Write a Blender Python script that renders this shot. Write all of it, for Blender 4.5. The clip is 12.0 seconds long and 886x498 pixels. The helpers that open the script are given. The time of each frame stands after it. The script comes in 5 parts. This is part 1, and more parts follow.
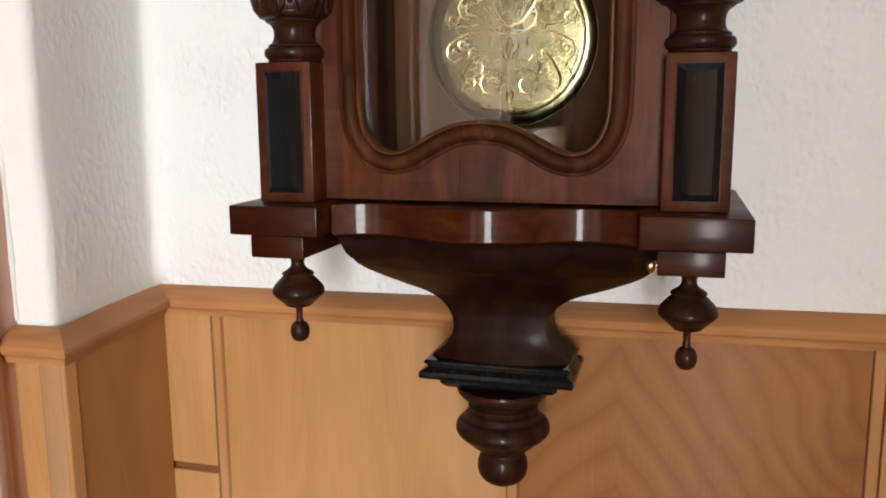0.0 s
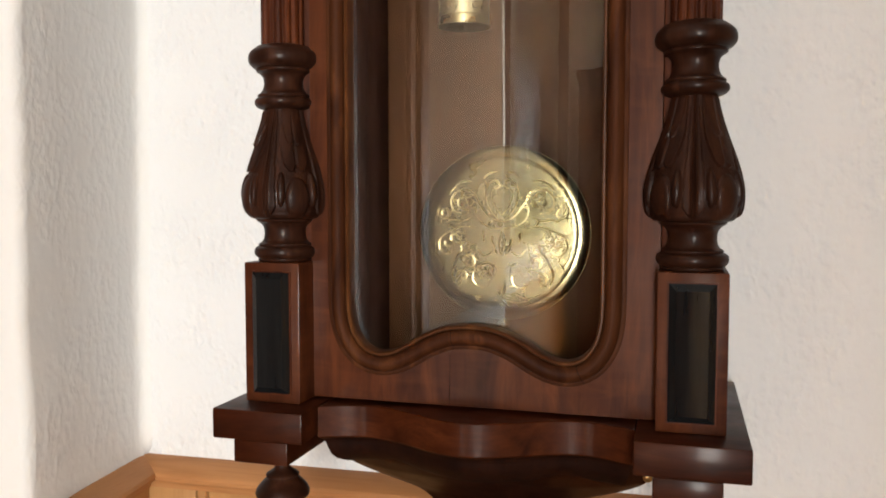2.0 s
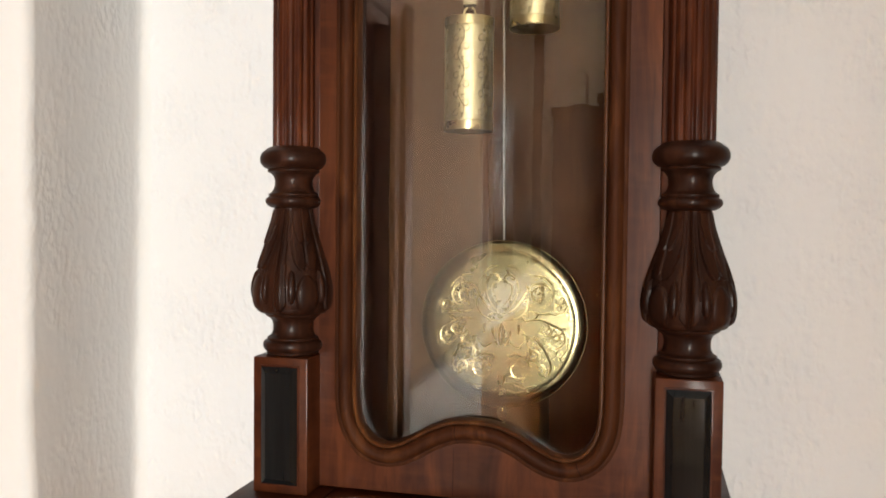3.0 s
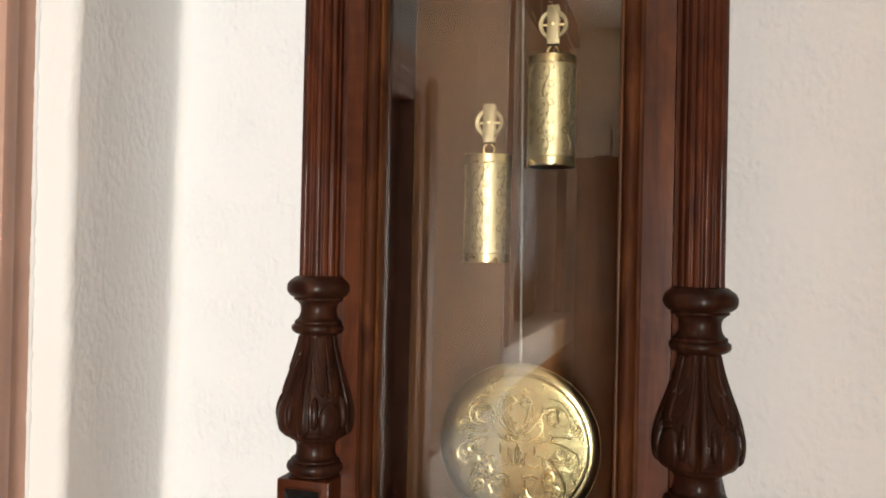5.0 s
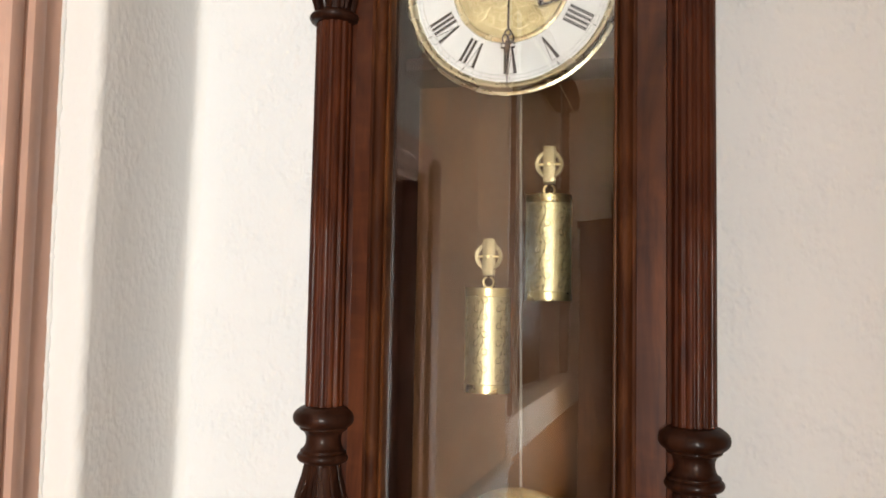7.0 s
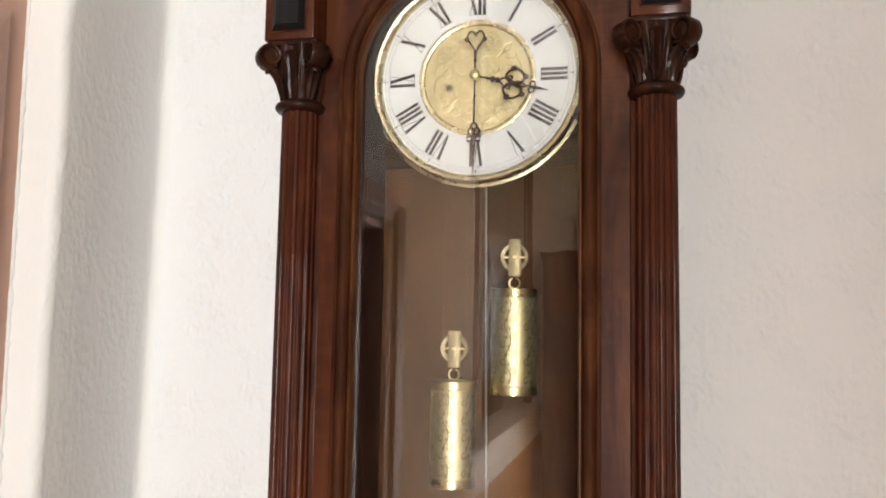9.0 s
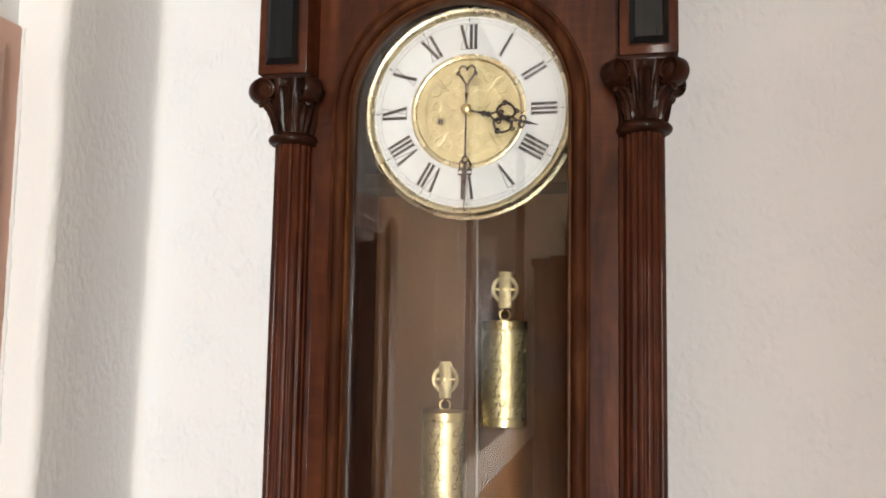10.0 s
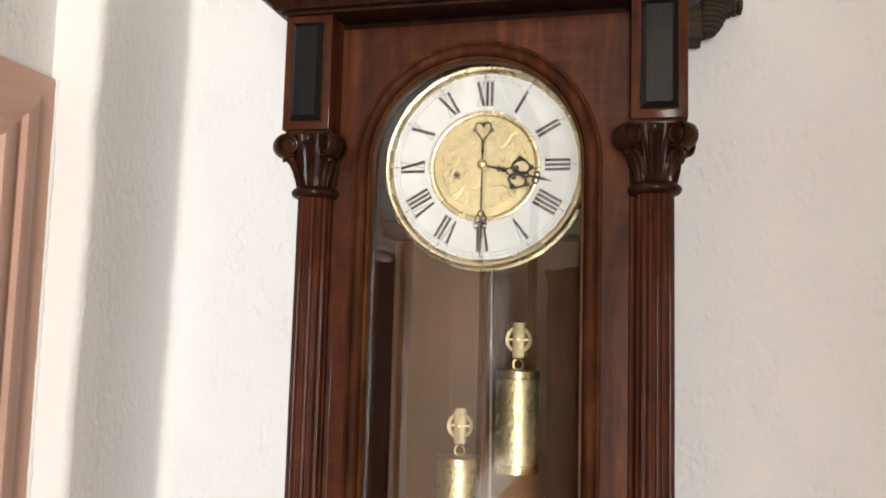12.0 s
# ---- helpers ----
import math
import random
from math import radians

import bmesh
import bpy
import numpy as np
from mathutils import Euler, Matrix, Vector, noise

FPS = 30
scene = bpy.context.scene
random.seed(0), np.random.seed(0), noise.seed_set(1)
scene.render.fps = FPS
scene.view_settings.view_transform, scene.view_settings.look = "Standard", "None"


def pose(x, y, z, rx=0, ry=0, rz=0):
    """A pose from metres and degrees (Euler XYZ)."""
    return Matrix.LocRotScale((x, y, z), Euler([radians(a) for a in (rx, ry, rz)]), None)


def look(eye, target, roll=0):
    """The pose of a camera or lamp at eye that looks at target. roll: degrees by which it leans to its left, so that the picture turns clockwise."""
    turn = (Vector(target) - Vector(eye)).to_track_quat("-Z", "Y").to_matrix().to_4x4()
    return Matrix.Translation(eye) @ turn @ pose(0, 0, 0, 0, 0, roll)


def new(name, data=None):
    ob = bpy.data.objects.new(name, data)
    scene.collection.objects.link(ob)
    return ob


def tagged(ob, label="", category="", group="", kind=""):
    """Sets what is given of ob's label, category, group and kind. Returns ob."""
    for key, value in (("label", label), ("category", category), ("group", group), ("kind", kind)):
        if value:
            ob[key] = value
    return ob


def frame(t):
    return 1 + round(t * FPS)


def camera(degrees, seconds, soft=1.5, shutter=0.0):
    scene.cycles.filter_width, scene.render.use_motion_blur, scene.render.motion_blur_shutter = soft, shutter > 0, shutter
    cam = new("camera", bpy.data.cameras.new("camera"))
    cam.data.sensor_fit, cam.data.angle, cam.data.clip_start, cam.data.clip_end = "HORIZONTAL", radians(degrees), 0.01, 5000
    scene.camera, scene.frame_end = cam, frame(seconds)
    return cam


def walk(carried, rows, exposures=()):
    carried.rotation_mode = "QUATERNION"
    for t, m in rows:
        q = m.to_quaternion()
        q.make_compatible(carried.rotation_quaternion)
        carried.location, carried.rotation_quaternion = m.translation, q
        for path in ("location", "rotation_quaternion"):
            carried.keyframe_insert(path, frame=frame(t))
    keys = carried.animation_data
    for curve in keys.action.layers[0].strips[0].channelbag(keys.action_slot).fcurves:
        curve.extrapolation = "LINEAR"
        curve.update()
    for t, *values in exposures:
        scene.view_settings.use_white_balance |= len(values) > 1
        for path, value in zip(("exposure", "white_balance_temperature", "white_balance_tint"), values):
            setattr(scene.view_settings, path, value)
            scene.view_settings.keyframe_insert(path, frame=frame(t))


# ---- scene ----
cam = camera(56.33, 12.0, soft=1.85)
# seconds, eye x, y, z, turn to the left, look up, lean
PATH = [
    (0, 0.1525, -0.8443, 1.3071, 15.718, -9.664, -0.427),
    (0.5, 0.1578, -0.8404, 1.3159, 15.888, -8.147, 0.480),
    (1, 0.1641, -0.8272, 1.3379, 16.020, -6.611, 0.974),
    (1.5, 0.1577, -0.8131, 1.3660, 16.229, -5.037, 0.480),
    (2, 0.1598, -0.8168, 1.4000, 16.173, -3.570, -0.025),
    (2.5, 0.1414, -0.8328, 1.4314, 14.492, -2.683, 0.239),
    (3, 0.1378, -0.8475, 1.4643, 14.118, -1.978, 0.560),
    (3.5, 0.1433, -0.8562, 1.4911, 14.704, -1.307, 0.428),
    (5.5, 0.1484, -0.8800, 1.5699, 15.974, 1.199, 1.401),
    (6, 0.1514, -0.8885, 1.5926, 16.141, 2.255, 1.446),
    (6.5, 0.1572, -0.8964, 1.6100, 16.230, 3.021, 1.125),
    (7, 0.1569, -0.9010, 1.6257, 16.144, 3.691, 1.063),
    (7.5, 0.1537, -0.8962, 1.6458, 15.521, 4.267, 0.944),
    (9.5, 0.1558, -0.9122, 1.7091, 13.325, 5.137, 1.012),
    (10, 0.1584, -0.9181, 1.7234, 13.123, 5.139, 1.019),
    (10.5, 0.1675, -0.9229, 1.7326, 12.964, 5.182, 1.189),
    (11, 0.1621, -0.9354, 1.7423, 13.262, 5.312, 1.574),
    (11.5, 0.1590, -0.9406, 1.7568, 13.682, 5.301, 1.702),
    (12, 0.1621, -0.9505, 1.7686, 14.045, 5.286, 1.560),
]
# seconds, stops, kelvin, tint
EXPO = [(0.0, 0.0, 6350, 10), (1.0, 0.0, 6500, 10), (2.0, 0.0, 6650, 10), (2.5, -0.15, 6720, 10), (3.0, 0.0, 6720, 10), (6.5, 0.0, 6740, 10), (7.5, 0.0, 6640, 10), (9.5, -0.07, 6520, 10), (10.5, -0.07, 6520, 10), (11.5, 0.0, 6540, 10), (12.0, 0.0, 6540, 10)]
walk(cam, [(t, pose(x, y, z, 90 + up, 0, turn) @ pose(0, 0, 0, 0, 0, lean)) for t, x, y, z, turn, up, lean in PATH], EXPO)

# ---- light ----
world = bpy.data.worlds.new("sky")
scene.world = world
world.use_nodes = True
wn = world.node_tree.nodes
sky = wn.new("ShaderNodeTexSky")
sky.sky_type = "NISHITA"
sky.sun_disc = False
sky.sun_elevation, sky.sun_rotation = radians(40), radians(150)
wn["Background"].inputs["Strength"].default_value = 0.15
world.node_tree.links.new(sky.outputs["Color"], wn["Background"].inputs["Color"])


def area_lamp(name, eye, target, width, height, watts, colour):
    data = bpy.data.lights.new(name, "AREA")
    data.shape, data.size, data.size_y, data.energy, data.color = "RECTANGLE", width, height, watts, colour
    ob = new(name, data)
    ob.matrix_world = look(eye, target)
    return ob


# daylight in the opening of the window in the far wall
area_lamp("window_daylight", (1.00, -4.69, 1.17), (1.00, 0, 1.17), 0.98, 1.90, 214.0, (0.992, 1.0, 0.974))


# ---- materials ----
class Nodes:
    def __init__(self, name):
        self.mat = bpy.data.materials.new(name)
        self.mat.use_nodes = True
        self.tree = self.mat.node_tree
        self.bsdf = self.tree.nodes["Principled BSDF"]
        self.coord = self.tree.nodes.new("ShaderNodeTexCoord").outputs["Object"]

    def add(self, kind):
        return self.tree.nodes.new(kind)

    def link(self, a, b):
        self.tree.links.new(a, b)

    def mapped(self, scale, turn=(0, 0, 0), shift=(0, 0, 0)):
        m = self.add("ShaderNodeMapping")
        m.inputs["Scale"].default_value, m.inputs["Location"].default_value = scale, shift
        m.inputs["Rotation"].default_value = [radians(a) for a in turn]
        self.link(self.coord, m.inputs["Vector"])
        return m.outputs["Vector"]

    def noise(self, vector, scale, detail=4.0, rough=0.55, distortion=0.0):
        n = self.add("ShaderNodeTexNoise")
        n.inputs["Scale"].default_value, n.inputs["Detail"].default_value = scale, detail
        n.inputs["Roughness"].default_value, n.inputs["Distortion"].default_value = rough, distortion
        self.link(vector, n.inputs["Vector"])
        return n.outputs["Fac"]

    def ramp(self, fac, *stops, kind="LINEAR"):
        r = self.add("ShaderNodeValToRGB")
        r.color_ramp.interpolation = kind
        while len(r.color_ramp.elements) < len(stops):
            r.color_ramp.elements.new(0.5)
        for e, (at, c) in zip(r.color_ramp.elements, stops):
            e.position = at
            e.color = (*c, 1) if isinstance(c, tuple) else (c, c, c, 1)
        self.link(fac, r.inputs["Fac"])
        return r.outputs["Color"]

    def mix(self, a, b, fac, blend="MIX"):
        m = self.add("ShaderNodeMix")
        m.data_type, m.blend_type = "RGBA", blend
        for sock, v in ((m.inputs[0], fac), (m.inputs[6], a), (m.inputs[7], b)):
            if isinstance(v, bpy.types.NodeSocket):
                self.link(v, sock)
            elif isinstance(v, tuple):
                sock.default_value = (*v, 1)
            else:
                sock.default_value = v
        return m.outputs[2]

    def maths(self, op, a, b=0.0):
        m = self.add("ShaderNodeMath")
        m.operation = op
        for sock, v in zip(m.inputs, (a, b)):
            if isinstance(v, bpy.types.NodeSocket):
                self.link(v, sock)
            else:
                sock.default_value = v
        return m.outputs[0]

    def bump(self, height, strength, distance):
        b = self.add("ShaderNodeBump")
        b.inputs["Strength"].default_value, b.inputs["Distance"].default_value = strength, distance
        self.link(height, b.inputs["Height"])
        return b

    def finish(self, colour=None, rough=0.5, metal=0.0, bumps=(), coat=0.0, coat_rough=0.1, spec=0.5):
        p = self.bsdf.inputs
        for sock, v in ((p["Base Color"], colour), (p["Roughness"], rough)):
            if isinstance(v, bpy.types.NodeSocket):
                self.link(v, sock)
            elif isinstance(v, tuple):
                sock.default_value = (*v, 1)
            elif v is not None:
                sock.default_value = v
        p["Metallic"].default_value, p["Coat Weight"].default_value = metal, coat
        p["Coat Roughness"].default_value, p["Specular IOR Level"].default_value = coat_rough, spec
        last = None
        for b in bumps:
            if last:
                self.link(last.outputs[0], b.inputs["Normal"])
            last = b
        if last:
            self.link(last.outputs[0], p["Normal"])
        return self.mat


def polished_wood(name, dark, mid, light, along="z", rough=0.3, coat=0.5, coat_rough=0.08, fine=1.0, ripple=0.0):
    """Stained and varnished hardwood, its grain along one axis."""
    n = Nodes(name)
    k = {"x": (0.06, 1, 1), "y": (1, 0.06, 1), "z": (1, 1, 0.06)}[along]
    grain = n.noise(n.mapped(tuple(260 * fine * a for a in k)), 1.0, 5, 0.6, 0.4)
    figure = n.noise(n.mapped(tuple(38 * fine * (a if a == 1 else 0.22) for a in k)), 1.0, 4, 0.6, 1.2)
    cloud = n.noise(n.coord, 9.0, 3, 0.5, 0.3)
    colour = n.ramp(figure, (0.28, dark), (0.52, mid), (0.74, light))
    colour = n.mix(colour, dark, n.ramp(grain, (0.5, 0.0), (0.72, 0.55)))
    colour = n.mix(colour, light, n.ramp(cloud, (0.52, 0.0), (0.8, 0.35)))
    if ripple:
        # flame figure lying across the grain
        flame = n.noise(n.mapped((16, 16, 90), (0, 30, 0)), 1.0, 3, 0.5, 0.8)
        patch = n.noise(n.coord, 6.0, 2)
        amount = n.maths("MULTIPLY", n.ramp(flame, (0.46, 0.0), (0.70, ripple)), n.ramp(patch, (0.40, 0.1), (0.60, 1.0)))
        colour = n.mix(colour, tuple(1.25 * c for c in light), amount)
    roughness = n.ramp(n.noise(n.coord, 26, 3), (0.3, max(rough - 0.07, 0.05)), (0.7, rough + 0.1))
    return n.finish(colour, roughness, 0, [n.bump(grain, 0.12, 0.0006), n.bump(cloud, 0.1, 0.004)], coat, coat_rough, 0.10)


WALNUT = polished_wood("walnut", (0.0190, 0.0039, 0.0013), (0.0600, 0.0137, 0.0044), (0.1150, 0.0300, 0.0095), "z", 0.50, 0.16, 0.07)
WALNUT_X = polished_wood("walnut_across", (0.0200, 0.0042, 0.0014), (0.0520, 0.0118, 0.0037), (0.0900, 0.0230, 0.0070), "x", 0.36, 0.28, 0.07)
VENEER = polished_wood("walnut_veneer", (0.0230, 0.0052, 0.0017), (0.0640, 0.0155, 0.0048), (0.1220, 0.0345, 0.0106), "z", 0.58, 0.32, 0.19, 0.7, 0.30)
CARVED = polished_wood("carved_walnut", (0.0105, 0.0033, 0.0017), (0.0270, 0.0088, 0.0045), (0.0540, 0.0190, 0.0098), "z", 0.46, 0.14, 0.15)
INSIDE = polished_wood("case_back_wood", (0.022, 0.0085, 0.0026), (0.042, 0.0165, 0.0054), (0.066, 0.0270, 0.0092), "z", 0.6, 0.0, 0.3, 0.6)
BEAD_WOOD = polished_wood("worn_walnut", (0.0250, 0.0068, 0.0023), (0.0540, 0.0160, 0.0054), (0.1150, 0.0390, 0.0132), "z", 0.60, 0.0, 0.3)
# rubbed lip wood, lightened further to carry the lit edge's highlight
LIT_LIP_WOOD = polished_wood("rubbed_and_lit_walnut", (0.040, 0.0120, 0.0040), (0.082, 0.0275, 0.0090), (0.140, 0.0520, 0.0175), "z", 0.46, 0.06, 0.25)
# bracket walnut lowered in colour for the weak light under the case
SHADED_BRACKET = polished_wood("shaded_bracket_walnut", (0.0085, 0.0021, 0.0008), (0.0175, 0.0046, 0.0017), (0.0300, 0.0086, 0.0033), "z", 0.48, 0.08, 0.2)
BLOCK = polished_wood("walnut_block", (0.0150, 0.0030, 0.0010), (0.0400, 0.0086, 0.0027), (0.0700, 0.0170, 0.0052), "x", 0.42, 0.16, 0.17)
DUSTY = polished_wood("dusty_walnut", (0.034, 0.024, 0.017), (0.052, 0.038, 0.028), (0.075, 0.057, 0.043), "x", 0.75, 0.0, 0.4)
# walnut with shade under and inside the case coloured in; also dark joints
SHADE_AND_JOINT = polished_wood("shade_and_joint_walnut", (0.0070, 0.0017, 0.0007), (0.0150, 0.0037, 0.0014), (0.0240, 0.0064, 0.0024), "z", 0.65, 0.0, 0.3)


def ebony():
    n = Nodes("ebony")
    streak = n.noise(n.mapped((240, 240, 14)), 1.0, 4)
    return n.finish(n.ramp(streak, (0.3, (0.006, 0.0062, 0.0064)), (0.8, (0.013, 0.0132, 0.0132))), n.ramp(streak, (0.2, 0.03), (0.8, 0.06)), 0, [n.bump(streak, 0.02, 0.0002)], 0.0, 0.05, 0.24)


def brass(name, base, rough, relief=0.0, size=120.0, wear=1.0):
    n = Nodes(name)
    tarnish = n.noise(n.coord, 45, 4, 0.6)
    colour = n.mix(base, tuple(0.62 * c for c in base), n.ramp(tarnish, (0.45, 0.0), (0.75, 0.6 * wear)))
    bumps = [n.bump(n.noise(n.coord, 900, 2), 0.06 * wear, 0.0003)]
    if relief:
        lines = n.maths("FRACT", n.maths("MULTIPLY", n.noise(n.coord, size, 1.0, 0.4, 1.5), 5.0))
        bumps.append(n.bump(n.ramp(lines, (0.25, 0.0), (0.5, 1.0), (0.75, 0.0)), relief, 0.0012))
    return n.finish(colour, n.ramp(tarnish, (0.3, max(rough - 0.06, 0.04)), (0.8, rough + 0.14 * wear)), 1.0, bumps)


EBONY = ebony()
BRASS = brass("brass", (0.62, 0.50, 0.26), 0.30)
BRASS_PALE = brass("bezel_brass", (0.66, 0.59, 0.40), 0.24)
BRASS_DULL = brass("dull_brass", (0.24, 0.195, 0.115), 0.45, 0.25, 230.0)
BRASS_EMBOSSED = brass("engraved_barrel_brass", (0.43, 0.365, 0.210), 0.41, 0.16, 150.0, 0.6)
BRASS_CENTRE = brass("engraved_dial_brass", (0.37, 0.310, 0.178), 0.50, 0.17, 70.0, 0.6)
BRASS_SCROLL = brass("dial_scroll_brass", (0.46, 0.390, 0.235), 0.42, 0.0, 120.0, 0.4)
BRASS_ETCHED = brass("tarnished_line_brass", (0.200, 0.165, 0.085), 0.42, 0.0, 120.0, 0.5)
BRASS_BOB = brass("bob_brass", (0.225, 0.196, 0.102), 0.28, 0.0, 120.0, 0.25)
BRASS_RIM = brass("polished_rim_brass", (0.30, 0.262, 0.145), 0.18, 0.0, 120.0, 0.4)
BRASS_BAND = brass("band_brass", (0.46, 0.385, 0.205), 0.28)
BRASS_LINE = brass("raised_brass", (0.58, 0.49, 0.265), 0.30, 0.0, 120.0, 0.3)


def enamel():
    n = Nodes("white_enamel")
    return n.finish(n.ramp(n.noise(n.coord, 40, 3), (0.3, (0.355, 0.352, 0.345)), (0.7, (0.385, 0.382, 0.375))), 0.5, 0, (), 0.0, 0.05, 0.15)


def plain(name, colour, rough=0.5, metal=0.0, vary=0.25, size=60.0, bump=0.1, spec=0.5):
    n = Nodes(name)
    f = n.noise(n.coord, size, 4)
    c = n.ramp(f, (0.3, tuple(v * (1 - vary) for v in colour)), (0.7, tuple(min(v * (1 + vary), 1) for v in colour)))
    return n.finish(c, n.ramp(f, (0.3, max(rough - 0.08, 0.03)), (0.7, rough + 0.08)), metal, [n.bump(f, bump, 0.001)], 0.0, 0.1, spec)


ENAMEL = enamel()
TRACK_INK = plain("faded_grey_paint", (0.10, 0.10, 0.10), 0.5)
INK = plain("black_enamel_paint", (0.012, 0.011, 0.011), 0.35)
BLUED = plain("blued_steel", (0.035, 0.028, 0.03), 0.3, 0.6)
CABLE = plain("weight_cable", (0.045, 0.034, 0.022), 0.6, 0.2)
ROD = plain("pendulum_rod", (0.135, 0.120, 0.098), 0.45, 0.2)


def glass():
    n = Nodes("clear_glass")
    p = n.bsdf.inputs
    p["Transmission Weight"].default_value, p["IOR"].default_value = 1.0, 1.54
    p["Base Color"].default_value, p["Roughness"].default_value = (0.97, 0.975, 0.965, 1), 0.0
    b = n.bump(n.noise(n.coord, 7.0, 2), 0.03, 0.002)
    n.link(b.outputs[0], p["Normal"])
    return n.mat


GLASS = glass()


def plaster(name, tint, blobs=1.0):
    """White emulsion over rough-rolled plaster with scattered raised crumbs."""
    n = Nodes(name)
    # soft lumps of differing size, gathered in patches
    lumps = n.ramp(n.noise(n.mapped((150, 150, 105)), 1.0, 1, 0.4), (0.36, 0.0), (0.80, 1.0), kind="EASE")
    drips = n.ramp(n.noise(n.mapped((78, 78, 52)), 1.0, 1, 0.4), (0.42, 0.0), (0.80, 1.0), kind="EASE")
    patch = n.ramp(n.noise(n.coord, 13, 2, 0.5), (0.38, 0.12), (0.66, 1.0))
    raised = n.maths("MULTIPLY", n.maths("ADD", lumps, drips), patch)
    roller = n.noise(n.coord, 210, 3, 0.55)
    swell = n.noise(n.coord, 34, 2, 0.5)
    stain = n.noise(n.coord, 3.0, 3, 0.5)
    colour = n.mix(tint, tuple(c * w for c, w in zip(tint, (0.985, 0.97, 0.955))), n.ramp(stain, (0.4, 0.0), (0.75, 0.8)))
    return n.finish(colour, 0.85, 0, [n.bump(swell, blobs, 0.0060), n.bump(roller, 0.5 * blobs, 0.0012), n.bump(raised, blobs, 0.0052)], 0, 0.1, 0.25)


PLASTER = plaster("white_plaster", (0.79, 0.795, 0.80), 0.44)
PLASTER_ROUGH = plaster("rough_white_plaster", (0.80, 0.80, 0.79), 0.14)
# invented peach tint for unseen walls, to warm the bounced light
BOUNCE_PLASTER = plaster("warm_bounce_plaster", (0.80, 0.52, 0.22), 0.3)
CREAM_PLASTER = plain("cream_emulsion", (0.68, 0.555, 0.44), 0.8, 0, 0.06, 9.0, 0.05, 0.2)


def beech(name, centre, chevron, dark, mid, light, along="z"):
    """Waxed hardwood veneer: fine pores with arched growth lines."""
    n = Nodes(name)
    sep = n.add("ShaderNodeSeparateXYZ")
    n.link(n.coord, sep.inputs[0])
    axis, cross = (sep.outputs["Z"], sep.outputs["X"]) if along == "z" else (sep.outputs["X"], sep.outputs["Z"])
    if along == "y":
        axis, cross = sep.outputs["Y"], sep.outputs["Z"]
    off = n.maths("ABSOLUTE", n.maths("SUBTRACT", cross, centre))
    up = n.maths("ADD", axis, n.maths("MULTIPLY", off, chevron))
    if chevron:
        wander = n.noise(n.coord, 7.0, 3, 0.5, 0.3)
        saw = n.maths("FRACT", n.maths("ADD", n.maths("MULTIPLY", up, 21.0), n.maths("MULTIPLY", wander, n.maths("ADD", 1.3, n.maths("MULTIPLY", n.maths("MAXIMUM", n.maths("SUBTRACT", cross, centre), 0.0), 16.0)))))
    else:
        comb = n.add("ShaderNodeCombineXYZ")
        n.link(n.maths("MULTIPLY", up, 0.8), comb.inputs[0])
        n.link(n.maths("MULTIPLY", off, 9.0), comb.inputs[1])
        saw = n.maths("FRACT", n.maths("MULTIPLY", n.noise(comb.outputs[0], 1.0, 3, 0.5, 1.6), 7.0))
    k = {"x": (7, 500, 500), "y": (500, 7, 500), "z": (500, 500, 7)}[along]
    pores = n.noise(n.mapped(k), 1.0, 3, 0.6)
    cloud = n.noise(n.coord, 5.0, 3, 0.5)
    colour = n.ramp(saw, (0.0, mid), (0.45, light), (0.90, dark), (1.0, mid))
    colour = n.mix(mid, colour, 0.46 if chevron else 0.27)
    colour = n.mix(colour, dark, n.ramp(pores, (0.5, 0.0), (0.75, 0.35)))
    blotch = n.noise(n.mapped((14, 14, 4) if along == "z" else (4, 4, 14)), 1.0, 3, 0.5, 0.5)
    colour = n.mix(colour, light, n.ramp(cloud, (0.45, 0.0), (0.75, 0.6)))
    colour = n.mix(colour, dark, n.ramp(blotch, (0.48, 0.0), (0.75, 0.42)))
    return n.finish(colour, n.ramp(cloud, (0.3, 0.50), (0.7, 0.62)), 0, [n.bump(pores, 0.1, 0.0004)], 0.04, 0.3, 0.2)


OAK = dict(dark=(0.33, 0.148, 0.050), mid=(0.47, 0.243, 0.092), light=(0.555, 0.310, 0.128))
PANEL_A = beech("wainscot_veneer", -0.20, 0.0, **OAK)
PANEL_B = beech("wainscot_figured_veneer", 0.105, 1.0, (0.215, 0.074, 0.020), (0.300, 0.120, 0.036), (0.380, 0.168, 0.056))
PANEL_Y = beech("wainscot_side_veneer", 0.9, 0.0, **OAK)
RAIL_X = beech("rail_wood", 1.09, 0.0, (0.24, 0.085, 0.026), (0.44, 0.195, 0.073), (0.56, 0.275, 0.112), "x")
RAIL_Y = beech("rail_wood_side", 1.09, 0.0, (0.24, 0.085, 0.026), (0.44, 0.195, 0.073), (0.56, 0.275, 0.112), "y")
PALE_BATTEN = beech("pale_strip_wood", 0.0, 0.0, (0.30, 0.155, 0.068), (0.40, 0.225, 0.108), (0.47, 0.285, 0.145))
GROOVE = beech("groove_wood", 0.0, 0.0, (0.12, 0.05, 0.018), (0.18, 0.078, 0.028), (0.24, 0.11, 0.042))
BATTEN = beech("batten_wood", 0.0, 0.0, (0.33, 0.14, 0.05), (0.46, 0.225, 0.086), (0.54, 0.29, 0.122))


